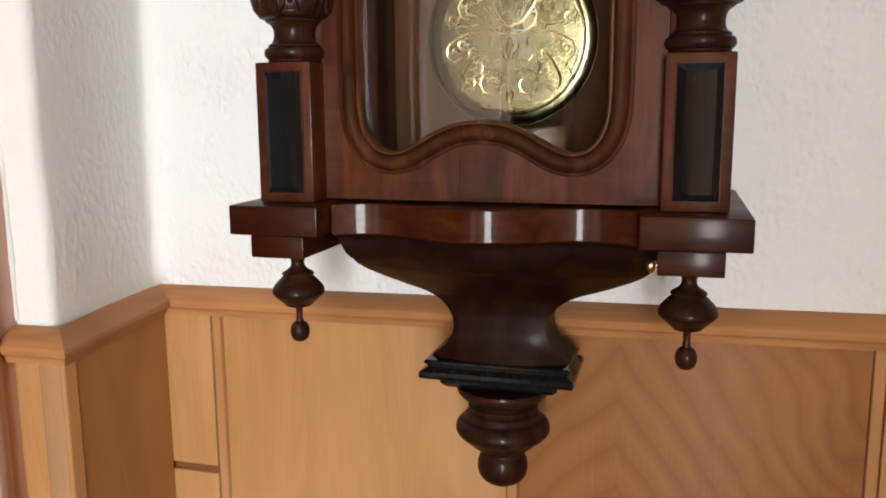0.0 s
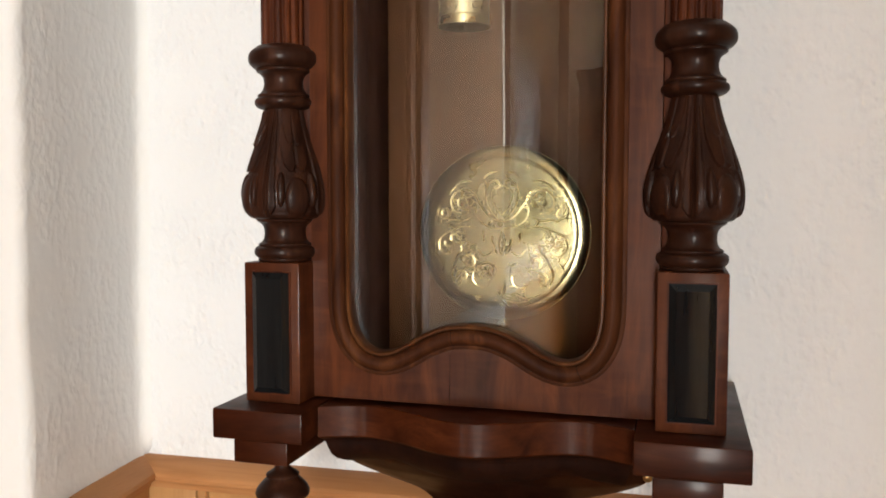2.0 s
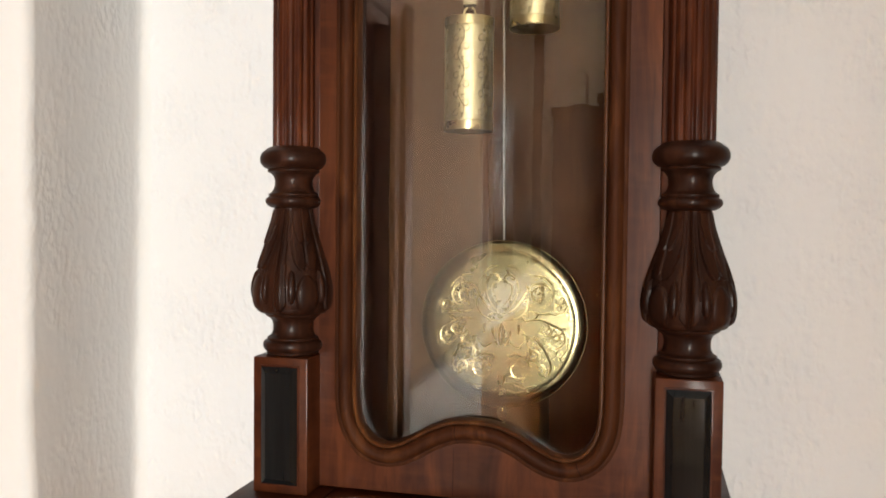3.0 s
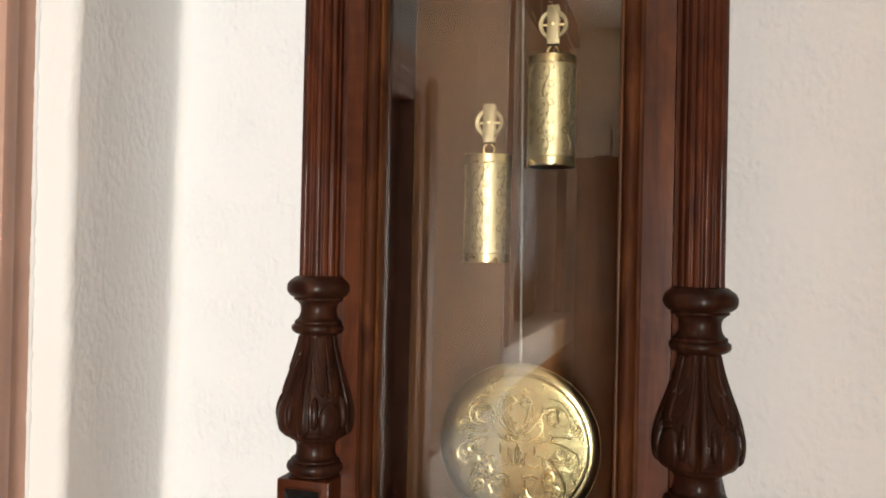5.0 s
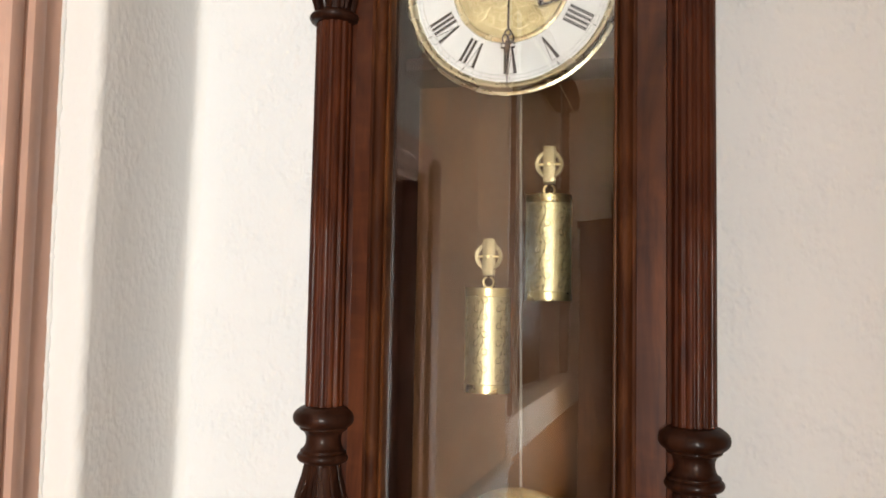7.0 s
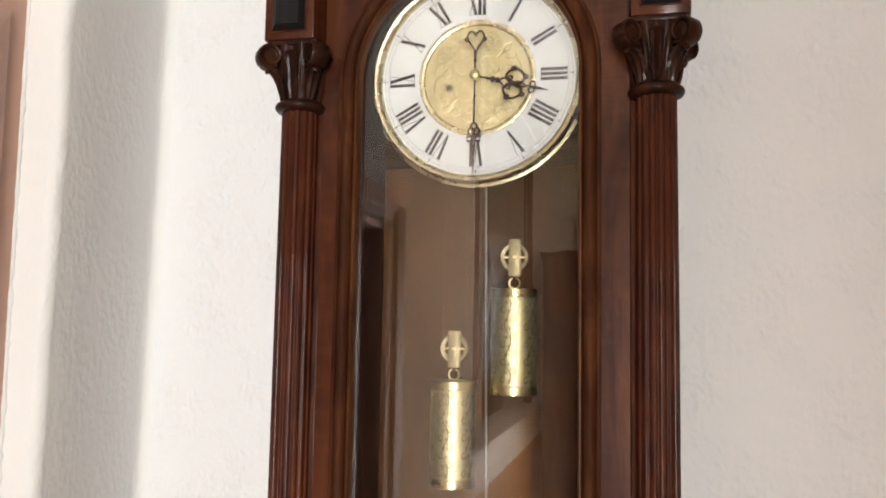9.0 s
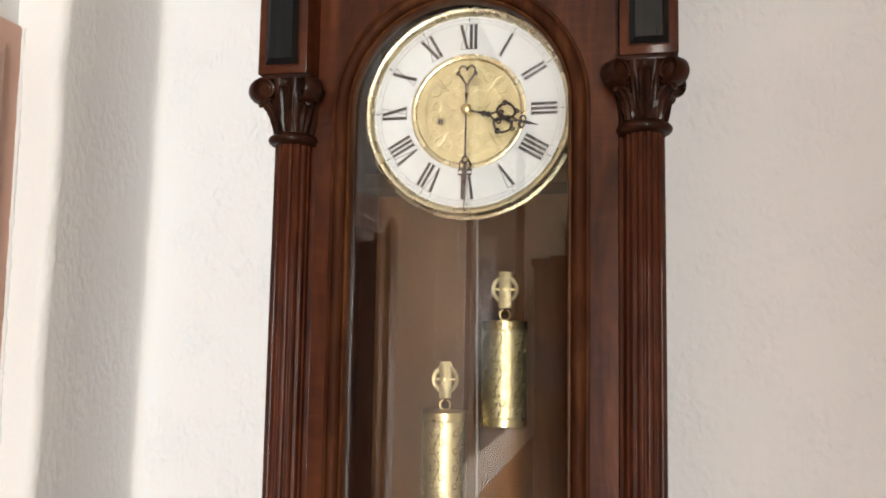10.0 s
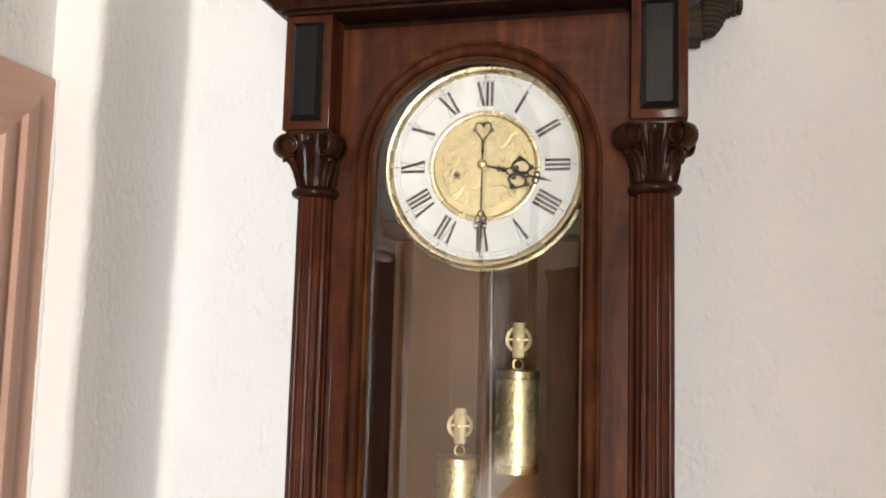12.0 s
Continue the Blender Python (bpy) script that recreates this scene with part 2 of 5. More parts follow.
def gloss_paint(name, colour):
    n = Nodes(name)
    brush = n.noise(n.mapped((300, 300, 8)), 1.0, 3)
    cloud = n.noise(n.coord, 14, 3)
    c = n.ramp(cloud, (0.3, tuple(0.92 * v for v in colour)), (0.7, tuple(1.06 * v for v in colour)))
    return n.finish(c, 0.54, 0, [n.bump(brush, 0.1, 0.0006), n.bump(cloud, 0.15, 0.003)], 0.03, 0.3, 0.35)


PINK = gloss_paint("pink_brown_gloss_paint", (0.62, 0.39, 0.305))
# the leaf's pink-brown paint with its shadow mixed into the colour
PINK_SHADED = plain("shaded_leaf_paint", (0.17, 0.070, 0.040), 0.7, 0, 0.12, 14, 0.1, 0.04)
# brown that stands in for shade beside the door leg
SHADE_BROWN = gloss_paint("shade_brown_paint", (0.16, 0.085, 0.058))
CABINET_WOOD = polished_wood("wardrobe_wood", (0.060, 0.0170, 0.0065), (0.100, 0.0300, 0.0115), (0.140, 0.0440, 0.0180), "z", 0.6, 0.0)
FLOOR_WOOD = polished_wood("floor_wood", (0.045, 0.020, 0.009), (0.085, 0.040, 0.018), (0.12, 0.060, 0.028), "x", 0.45, 0.2)
WHITE_PAINT = gloss_paint("white_gloss_paint", (0.78, 0.77, 0.74))
HEDGE = plain("dim_hedge", (0.055, 0.060, 0.036), 0.9, 0, 0.8, 5)


def sky_gap():
    """A hazy gap of sky between dark branches."""
    n = Nodes("hazy_sky_gap")
    sep = n.add("ShaderNodeSeparateXYZ")
    n.link(n.coord, sep.inputs[0])
    tall = n.ramp(n.maths("MULTIPLY", sep.outputs["Z"], 0.3333), (0.45, 0.0), (0.55, 1.0), (0.65, 0.9), (0.74, 0.0), kind="EASE")
    wide = n.ramp(n.maths("MULTIPLY", sep.outputs["Y"], -0.2), (0.62, 0.1), (0.665, 1.0), (0.76, 0.8), (0.84, 0.08), kind="EASE")
    leaves = n.ramp(n.noise(n.coord, 6.0, 3), (0.35, 0.3), (0.6, 1.0))
    glow = n.maths("MULTIPLY", n.maths("MULTIPLY", tall, wide), leaves)
    n.bsdf.inputs["Emission Color"].default_value = (0.90, 0.97, 1.0, 1)
    n.link(n.maths("MULTIPLY", glow, 3.2), n.bsdf.inputs["Emission Strength"])
    return n.finish((0.05, 0.055, 0.04), 0.9)


SKY_GAP = sky_gap()
NET = plain("pale_net_curtain", (0.64, 0.65, 0.66), 0.9, 0, 0.1, 30)


# ---- building blocks ----
def finish_mesh(bm, name, mat, smooth=True, angle=35):
    bmesh.ops.recalc_face_normals(bm, faces=bm.faces)
    me = bpy.data.meshes.new(name)
    bm.to_mesh(me)
    bm.free()
    me.materials.append(mat)
    if smooth:
        me.polygons.foreach_set("use_smooth", [True] * len(me.polygons))
        me.set_sharp_from_angle(angle=radians(angle))
    return me


def part(name, bm, mat, parent=None, label="", angle=35):
    ob = new(name, finish_mesh(bm, name, mat, True, angle))
    if parent:
        ob.parent = parent
        root = parent
        while root.parent:
            root = root.parent
        ob.matrix_parent_inverse = Matrix.Translation(-root.location) if root == parent else Matrix.Identity(4)
    if label:
        tagged(ob, label)
    return ob


def thing(name, place, label, category, group="", kind=""):
    ob = new(name)
    ob.location, ob.empty_display_size = place, 0.05
    return tagged(ob, label, category, group, kind)


def box(bm, x0, x1, y0, y1, z0, z1, bevel=0.0, segs=2):
    made = bmesh.ops.create_cube(bm, size=1.0, matrix=Matrix.Translation(((x0 + x1) / 2, (y0 + y1) / 2, (z0 + z1) / 2)) @ Matrix.Diagonal((x1 - x0, y1 - y0, z1 - z0, 1)))
    if bevel:
        edges = list({e for v in made["verts"] for e in v.link_edges})
        bmesh.ops.bevel(bm, geom=edges, offset=bevel, segments=segs, affect="EDGES", profile=0.5)
    return bm


def boxed(*args, **kw):
    return box(bmesh.new(), *args, **kw)


def skin(bm, rings, close_u=True, caps=True):
    """Quads between rings of points of equal count."""
    rows = [[bm.verts.new(p) for p in ring] for ring in rings]
    count = len(rows[0])
    for a, b in zip(rows, rows[1:]):
        for i in range(count if close_u else count - 1):
            j = (i + 1) % count
            bm.faces.new((a[i], a[j], b[j], b[i]))
    if caps and close_u:
        bm.faces.new(rows[0])
        bm.faces.new(rows[-1])
    return bm


def spline(points, steps=6, closed=False):
    """A smooth line through the points (Catmull-Rom)."""
    p = [Vector(q) for q in points]
    n = len(p)
    out = []
    for i in range(n if closed else n - 1):
        a, b, c, d = (p[(i + k) % n] if closed else p[min(max(i + k, 0), n - 1)] for k in (-1, 0, 1, 2))
        for s in range(steps):
            t = s / steps
            out.append(0.5 * (2 * b + (c - a) * t + (2 * a - 5 * b + 4 * c - d) * t * t + (3 * b - a - 3 * c + d) * t ** 3))
    if not closed:
        out.append(p[-1])
    return out


def lathe(profile, cx, cy, segs=40, swell=None, bm=None):
    """Turned work: profile of (z, radius); swell(angle, z) scales the radius."""
    bm = bm or bmesh.new()
    rings = []
    for z, r in profile:
        ring = []
        for i in range(segs):
            a = 2 * math.pi * i / segs
            k = r * (swell(a, z) if swell else 1.0)
            ring.append((cx + k * math.cos(a), cy + k * math.sin(a), z))
        rings.append(ring)
    return skin(bm, rings)


def smooth_profile(points, steps=4):
    return [(v.x, v.y) for v in spline([(z, r, 0) for z, r in points], steps)]


def slab(bm, outline, y0, y1):
    """A board of constant thickness with an outline in x and z."""
    return skin(bm, [[(x, y0, z) for x, z in outline], [(x, y1, z) for x, z in outline]])


def tube(bm, points, radius, sides=6, closed=False, taper=False):
    pts = [Vector(p) for p in points]
    n = len(pts)
    rings = []
    up = None
    for i, p in enumerate(pts):
        d = (pts[(i + 1) % n] - pts[i - 1]) if closed else (pts[min(i + 1, n - 1)] - pts[max(i - 1, 0)])
        d.normalize()
        if up is None:
            up = d.orthogonal().normalized()
        up = (up - d * up.dot(d)).normalized()
        side = d.cross(up)
        r = radius * (1 - 0.65 * abs(2 * i / (n - 1) - 1) ** 2) if taper else radius
        rings.append([p + r * (math.cos(a) * up + math.sin(a) * side) for a in (2 * math.pi * k / sides for k in range(sides))])
    if closed:
        rings.append(rings[0])
    return skin(bm, rings, True, not closed)


# ---- the room ----
WEST, CHASE_X, CHASE_Y, SOUTH, EAST, TOP, RAIL = -0.470, -0.410, -0.200, -4.70, 1.75, 2.98, 1.105
FAR_WEST, CORNER = -0.90, -2.47


def structure(name, bm, mat, label, category, angle=35):
    return tagged(part(name, bm, mat, None, "", angle), label, category, "", "structure")


def uneven_wall(x0, x1, z0, z1, y, thick, step=0.02):
    """A plastered wall facing -y whose face is slightly wavy."""
    nx, nz = max(int((x1 - x0) / step), 2), max(int((z1 - z0) / step), 2)
    bm = bmesh.new()
    grid = []
    for j in range(nz + 1):
        row = []
        for i in range(nx + 1):
            x, z = x0 + (x1 - x0) * i / nx, z0 + (z1 - z0) * j / nz
            row.append(bm.verts.new((x, y - 0.0015 * noise.noise((7 * x, 3.1, 7 * z)), z)))
        grid.append(row)
    for j in range(nz):
        for i in range(nx):
            bm.faces.new((grid[j][i], grid[j][i + 1], grid[j + 1][i + 1], grid[j + 1][i]))
    box(bm, x0, x1, y + 0.006, y + thick, z0, z1)
    return bm


structure("wall_north", uneven_wall(-0.46, EAST, 0.0, TOP, 0.0, 0.2, 0.03), PLASTER, "white rough-rolled plaster wall behind the wall clock", "wall")


def chase():
    """A boxed-out corner with a worn, rounded plaster edge."""
    bm = bmesh.new()
    rings = []
    edge = 0.012
    count = 102
    for k in range(count + 1):
        z = 0.0 + TOP * k / count
        wob = 0.0022 * noise.noise((0.3, 0.9, 9 * z)) + 0.0012 * noise.noise((4.0, 1.0, 40 * z))
        lean = 0.002 * noise.noise((1.3, 0.2, 1.4 * z)) + wob
        # the plaster stands out of plumb
        inner = CHASE_X + lean - 0.0100 + 0.0195 * min(max(z - 1.2, 0.0), 0.85)
        x, y = CHASE_X + lean - 0.0125 + 0.016 * min(max(z - 1.5, 0.0), 0.6), CHASE_Y + wob
        if z < RAIL - 0.02:
            x, inner = CHASE_X - 0.004, CHASE_X
        pts = [(WEST - 0.02, 0.012, z), (WEST - 0.02, y, z), (WEST + 0.01, y, z)]
        for a in range(7):
            t = math.pi / 2 * a / 6
            pts.append((x - edge + edge * math.sin(t), y + edge - edge * math.cos(t), z))
        for k, yy in ((0.25, -0.14), (0.58, -0.08), (0.83, -0.040), (0.96, -0.020)):
            pts.append((x + (inner - 0.0225 - x) * k, yy, z))
        pts.append((inner - 0.0225, -0.010, z))
        if z < RAIL - 0.02:
            pts += [(inner - 0.0245, -0.005, z), (inner - 0.0275, 0.0, z), (inner - 0.0320, 0.004, z), (inner - 0.04, 0.012, z)]
        else:
            pts += [(inner - 0.0205, -0.0045, z), (inner - 0.0150, -0.0015, z), (inner - 0.006, 0.0022, z), (inner - 0.006, 0.012, z)]
        rings.append(pts)
    return skin(bm, rings)


structure("wall_chase", chase(), PLASTER_ROUGH, "white rough plaster boxed-out corner beside the door", "wall", 60)

# west wall with the opening of the door
DOOR_N, DOOR_S, DOOR_H = -0.281, -1.375, 1.943
bm = bmesh.new()
box(bm, WEST - 0.14, WEST, DOOR_N, 0.2, 0, TOP)
box(bm, WEST - 0.14, WEST, DOOR_S, DOOR_N, DOOR_H, TOP)
structure("wall_west_beyond", boxed(WEST - 0.14, WEST, CORNER, DOOR_S - 0.0005, 0, TOP), CREAM_PLASTER, "cream plastered wall beyond the door", "wall")
structure("wall_parapet", boxed(WEST - 0.14, WEST, SOUTH, CORNER - 0.0005, 0, 1.035), PANEL_Y, "brown wooden parapet beyond the plastered wall", "wall")
structure("window_sill", boxed(WEST - 0.14, WEST + 0.006, SOUTH, CORNER - 0.0005, 1.0355, 1.200, 0.004), WHITE_PAINT, "tall white window board on the wooden parapet", "window sill")
structure("wall_west", bm, PLASTER_ROUGH, "white plastered wall with a painted door", "wall")

# south wall with a window
WIN_X0, WIN_X1, WIN_Z0, WIN_Z1 = 0.49, 1.51, 0.20, 2.15
bm = bmesh.new()
box(bm, FAR_WEST, WIN_X0, SOUTH - 0.2, SOUTH, 0, TOP)
box(bm, WIN_X1, EAST + 0.15, SOUTH - 0.2, SOUTH, 0, TOP)
box(bm, WIN_X0, WIN_X1, SOUTH - 0.2, SOUTH, 0, WIN_Z0)
box(bm, WIN_X0, WIN_X1, SOUTH - 0.2, SOUTH, WIN_Z1, TOP)
structure("wall_south", bm, PLASTER, "white plastered wall with a window", "wall")

# shaded window over the sill in the west wall
win2 = thing("window_2", (WEST, CORNER, 1.20), "dark-framed window above the white sill, a pale curtain gathered at its side", "window", "", "structure")
for y0, y1 in ((CORNER - 0.05, CORNER - 0.001), (SOUTH + 0.001, SOUTH + 0.05)):
    part("window_frame", boxed(WEST - 0.12, WEST - 0.065, y0, y1, 1.2005, TOP - 0.12, 0.003), CABINET_WOOD, win2)
part("window_board", boxed(WEST - 0.062, WEST + 0.001, CORNER - 0.118, CORNER - 0.001, 1.2005, TOP - 0.12, 0.003), CABINET_WOOD, win2, "dark brown wooden side board")
part("edge_bead", boxed(WEST, WEST + 0.004, CORNER, CORNER + 0.022, 1.150, TOP - 0.001, 0.0012), WHITE_PAINT, win2, "white painted corner bead")
part("window_head", boxed(WEST - 0.14, WEST, SOUTH + 0.0005, CORNER - 0.0005, TOP - 0.119, TOP - 0.0005, 0.002), CABINET_WOOD, win2)
part("pane", boxed(WEST - 0.096, WEST - 0.092, SOUTH + 0.051, CORNER - 0.051, 1.2005, TOP - 0.12), GLASS, win2)
structure("backdrop_sky", boxed(WEST - 0.152, WEST - 0.148, -4.20, CORNER - 0.01, 1.16, TOP - 0.13), SKY_GAP, "pale hazy sky seen between trees outside the window", "sky")
structure("backdrop_hedge", boxed(FAR_WEST, WEST - 0.16, SOUTH - 0.2, CORNER + 0.14, 0, TOP), HEDGE, "dim dark green hedge close outside the window", "hedge")
# unseen stub added to hold window light off the right of the clock wall
structure("shading_stub", boxed(0.70, EAST, -2.60, -2.46, 0, TOP), BOUNCE_PLASTER, "added unseen cross wall that dims the light on the right", "wall")
# unseen closing wall, coloured to throw warmth onto the right-hand plaster
structure("wall_east", boxed(EAST, EAST + 0.15, SOUTH, 0.2, 0, TOP), BOUNCE_PLASTER, "unseen closing wall, warm-coloured to tint the bounced light", "wall")
structure("ceiling", boxed(FAR_WEST - 0.15, EAST + 0.15, SOUTH - 0.2, 0.2, TOP, TOP + 0.1), PLASTER, "plain white ceiling", "ceiling")
structure("floor", boxed(FAR_WEST - 0.15, EAST + 0.15, SOUTH - 0.2, 0.2, -0.08, 0.0), FLOOR_WOOD, "brown wooden floor", "floor")

# window in the south wall
win = thing("window_1", (WIN_X0, SOUTH, WIN_Z0), "white painted glazed garden door with two leaves", "window", "", "structure")
bm = bmesh.new()
fy0, fy1 = SOUTH - 0.12, SOUTH - 0.06
box(bm, WIN_X0, WIN_X0 + 0.05, fy0, fy1, WIN_Z0, WIN_Z1, 0.004)
box(bm, WIN_X1 - 0.05, WIN_X1, fy0, fy1, WIN_Z0, WIN_Z1, 0.004)
box(bm, WIN_X0 + 0.05, WIN_X1 - 0.05, fy0, fy1, WIN_Z1 - 0.05, WIN_Z1, 0.004)
box(bm, WIN_X0 + 0.05, WIN_X1 - 0.05, fy0, fy1, WIN_Z0, WIN_Z0 + 0.06, 0.004)
mid = (WIN_X0 + WIN_X1) / 2
box(bm, mid - 0.045, mid + 0.045, fy0, fy1, WIN_Z0 + 0.06, WIN_Z1 - 0.05, 0.004)
part("window_frame", bm, WHITE_PAINT, win)
part("window_sill", boxed(WIN_X0 - 0.04, WIN_X1 + 0.04, SOUTH - 0.055, SOUTH + 0.05, WIN_Z0 - 0.03, WIN_Z0 - 0.002, 0.006), WHITE_PAINT, win)
for a, b in ((WIN_X0 + 0.05, mid - 0.045), (mid + 0.045, WIN_X1 - 0.05)):
    pane = part("pane", boxed(a, b, SOUTH - 0.092, SOUTH - 0.088, WIN_Z0 + 0.06, WIN_Z1 - 0.05), GLASS, win)
    pane.visible_shadow = False


# ---- wainscot and its rail ----
RAIL_SHAPE = [(0.0, 0.0), (0.004, 0.0), (0.010, -0.0015), (0.018, -0.005), (0.025, -0.009), (0.029, -0.0125), (0.0305, -0.016), (0.0295, -0.020), (0.027, -0.0225), (0.024, -0.0235), (0.0225, -0.026), (0.0215, -0.031), (0.012, -0.033), (0.0, -0.033)]


def moulding(shape, corners, z0):
    """A moulding along points (x, y, outward x, outward y), mitred at each; it climbs slightly eastwards."""
    return skin(bmesh.new(), [[(x + ox * d, y + oy * d, z0 + h + 0.0025 + 0.013 * min(x, 0.6)) for d, h in shape] for x, y, ox, oy in corners])


def rail_piece(name, mat, corners, label):
    return structure(name, moulding(RAIL_SHAPE, corners, RAIL), mat, label, "dado rail", 25)


CX = CHASE_X - 0.0435
rail_piece("dado_rail_north", RAIL_X, [(CX + 0.004, 0.002, 1.42, -1), (0.6, 0.002, 0, -1), (EAST, 0.002, 0, -1)], "orange-brown wooden dado rail below the white plaster")
rail_piece("dado_rail_chase_side", RAIL_Y, [(CHASE_X - 0.002, CHASE_Y - 0.002, 1, -1), (CX + 0.004, 0.002, 1.42, -1)], "orange-brown wooden dado rail round the boxed corner")
rail_piece("dado_rail_chase_end", RAIL_X, [(WEST + 0.002, CHASE_Y - 0.002, 0, -1), (CHASE_X - 0.002, CHASE_Y - 0.002, 1, -1)], "orange-brown wooden dado rail on the end of the boxed corner")
structure("dado_rail_west", moulding(RAIL_SHAPE, [(WEST, DOOR_S - 0.117, 1, 0), (WEST, CORNER, 1, 0)], RAIL - 0.045), WHITE_PAINT, "pale painted dado rail beyond the door", "dado rail", 25)

FACE = -0.010
wain = thing("wainscot_north", (0, 0, 0), "light orange-brown beech veneer wainscot with narrow battens", "wainscot", "", "structure")
LOW = RAIL - 0.016
bay = 0.352
part("backing", boxed(-0.45, EAST, -0.0030, 0.0040, 0.0, LOW), GROOVE, wain)
part("stile", boxed(-0.455, -0.3672, FACE, 0.0045, 0.881, LOW, 0.0025), PANEL_A, wain)
part("stile", boxed(-0.455, -0.3672, FACE, 0.0045, 0.40, 0.872, 0.0025), PANEL_A, wain)
part("stile", boxed(-0.455, -0.3672, FACE, 0.0045, 0.0, 0.391, 0.0025), PANEL_A, wain)
for k in range(7):
    x0 = -0.3505 + bay * k
    part("panel", boxed(x0, min(x0 + bay - 0.014, EAST), FACE, 0.0045, 0.0, LOW, 0.0015), PANEL_B if k % 2 else PANEL_A, wain)
    bm = bmesh.new()
    xc = x0 - 0.0075
    prof = [(xc - 0.0062, 0.003), (xc - 0.0062, FACE + 0.001), (xc - 0.0050, FACE - 0.0018), (xc - 0.001, FACE - 0.0026), (xc + 0.0045, FACE - 0.0020), (xc + 0.0062, FACE + 0.0005), (xc + 0.0062, 0.003)]
    skin(bm, [[(x, y, 0.0) for x, y in prof], [(x, y, LOW) for x, y in prof]])
    part("batten", bm, BATTEN, wain)

wainc = thing("wainscot_chase", (CHASE_X, CHASE_Y, 0), "light brown beech veneer cladding of the boxed corner", "wainscot", "", "structure")
side = [(CHASE_X + 0.008, CHASE_Y + 0.004), (CHASE_X - 0.018, -0.0105), (CHASE_X - 0.034, -0.0105), (CHASE_X - 0.012, CHASE_Y + 0.004)]
part("panel", skin(bmesh.new(), [[(x, y, 0.0) for x, y in side], [(x, y, LOW) for x, y in side]]), PANEL_Y, wainc)
part("panel", boxed(WEST + 0.001, CHASE_X - 0.0225, CHASE_Y - 0.010, CHASE_Y + 0.01, 0.0, LOW, 0.001), PANEL_A, wainc)
part("edge_strip", boxed(CHASE_X - 0.0220, CHASE_X + 0.0022, CHASE_Y - 0.0105, CHASE_Y + 0.003, 0.0, LOW, 0.0008), PALE_BATTEN, wainc, "greyish pale wooden edge strip")
prof = [(CHASE_X + 0.0024, CHASE_Y + 0.0035), (CHASE_X + 0.0024, CHASE_Y - 0.0110)]
for a in range(7):
    t = math.pi / 2 * a / 6
    prof.append((CHASE_X + 0.0044 + 0.0035 * math.sin(t), CHASE_Y - 0.0085 - 0.0035 * math.cos(t)))
prof += [(CHASE_X + 0.0090, CHASE_Y + 0.0035)]
part("corner_bead", skin(bmesh.new(), [[(x, y, 0.0) for x, y in prof], [(x, y, LOW) for x, y in prof]]), BATTEN, wainc)
wainw = thing("wainscot_west", (WEST, CORNER, 0), "pale painted wooden panelling beyond the door", "wainscot", "", "structure")
ys = [DOOR_S - 0.1175, -1.70, -1.97, -2.24, CORNER]
for a, b in zip(ys, ys[1:]):
    part("panel", boxed(WEST - 0.004, WEST + 0.010, b + 0.004, a, 0.0, LOW - 0.045, 0.003), WHITE_PAINT, wainw)

# ---- the painted door ----
door = thing("door_1", (WEST, DOOR_N, 0), "closed pink-brown gloss-painted door with a moulded architrave", "door", "", "structure")
ARCH = [(0.0, 0.0), (0.0, 0.006), (0.003, 0.0078), (0.026, 0.0098), (0.030, 0.0125), (0.036, 0.0165), (0.043, 0.0185), (0.050, 0.0180), (0.055, 0.0145), (0.059, 0.0140), (0.063, 0.0165), (0.070, 0.0178), (0.077, 0.0165), (0.080, 0.013), (0.080, 0.0)]
# distance outwards from the opening, and proud of the wall
ARCH = [(0.080 - d, h) for d, h in ARCH][::-1]


def architrave_leg(y_edge, sign, broad=1.0):
    rings = []
    for z, cut in ((0.0, 0.0), (DOOR_H, 1.0)):
        rings.append([(WEST + 0.001 + h * broad, y_edge + sign * d * broad, z + cut * d) for d, h in ARCH])
    return skin(bmesh.new(), rings)


part("architrave", architrave_leg(DOOR_N, 1), PINK, door, angle=25)
part("architrave", architrave_leg(DOOR_S, -1, 0.62), PINK, door, angle=25)
# added strip: shade on the leg's outer half, put into a brown colour
part("shade_strip", boxed(WEST + 0.001, WEST + 0.020, DOOR_S - 0.116, DOOR_S - 0.0500, 0.0, DOOR_H + 0.0495, 0.003), SHADE_BROWN, door, "added dark brown strip for the shade on the outer frame")
part("architrave_head", skin(bmesh.new(), [[(WEST + 0.001 + h, DOOR_N + d, DOOR_H + d) for d, h in ARCH], [(WEST + 0.001 + h, DOOR_S - d, DOOR_H + d) for d, h in ARCH]]), PINK, door, angle=25)
rings = []
for k in range(240):
    # lumpy plaster pressed against the outer edge
    z = 1.106 + 0.916 * k / 239
    q = 0.0030 + 0.0016 * noise.noise((0.7, 2.0, 75 * z)) + 0.0012 * noise.noise((5.7, 2.0, 190 * z))
    rings.append([(WEST + 0.0075 + 1.25 * q * math.cos(a), DOOR_N + 0.0800 + q * math.sin(a), z) for a in (2 * math.pi * i / 9 for i in range(9))])
part("plaster_seam", skin(bmesh.new(), rings), PLASTER_ROUGH, door, "lumpy white plaster seam along the architrave")
bm = bmesh.new()
box(bm, WEST - 0.135, WEST - 0.001, DOOR_N - 0.022, DOOR_N - 0.001, 0, DOOR_H - 0.023, 0.002)
box(bm, WEST - 0.135, WEST - 0.001, DOOR_S + 0.001, DOOR_S + 0.022, 0, DOOR_H - 0.023, 0.002)
box(bm, WEST - 0.135, WEST - 0.001, DOOR_S + 0.001, DOOR_N - 0.001, DOOR_H - 0.022, DOOR_H - 0.001, 0.002)
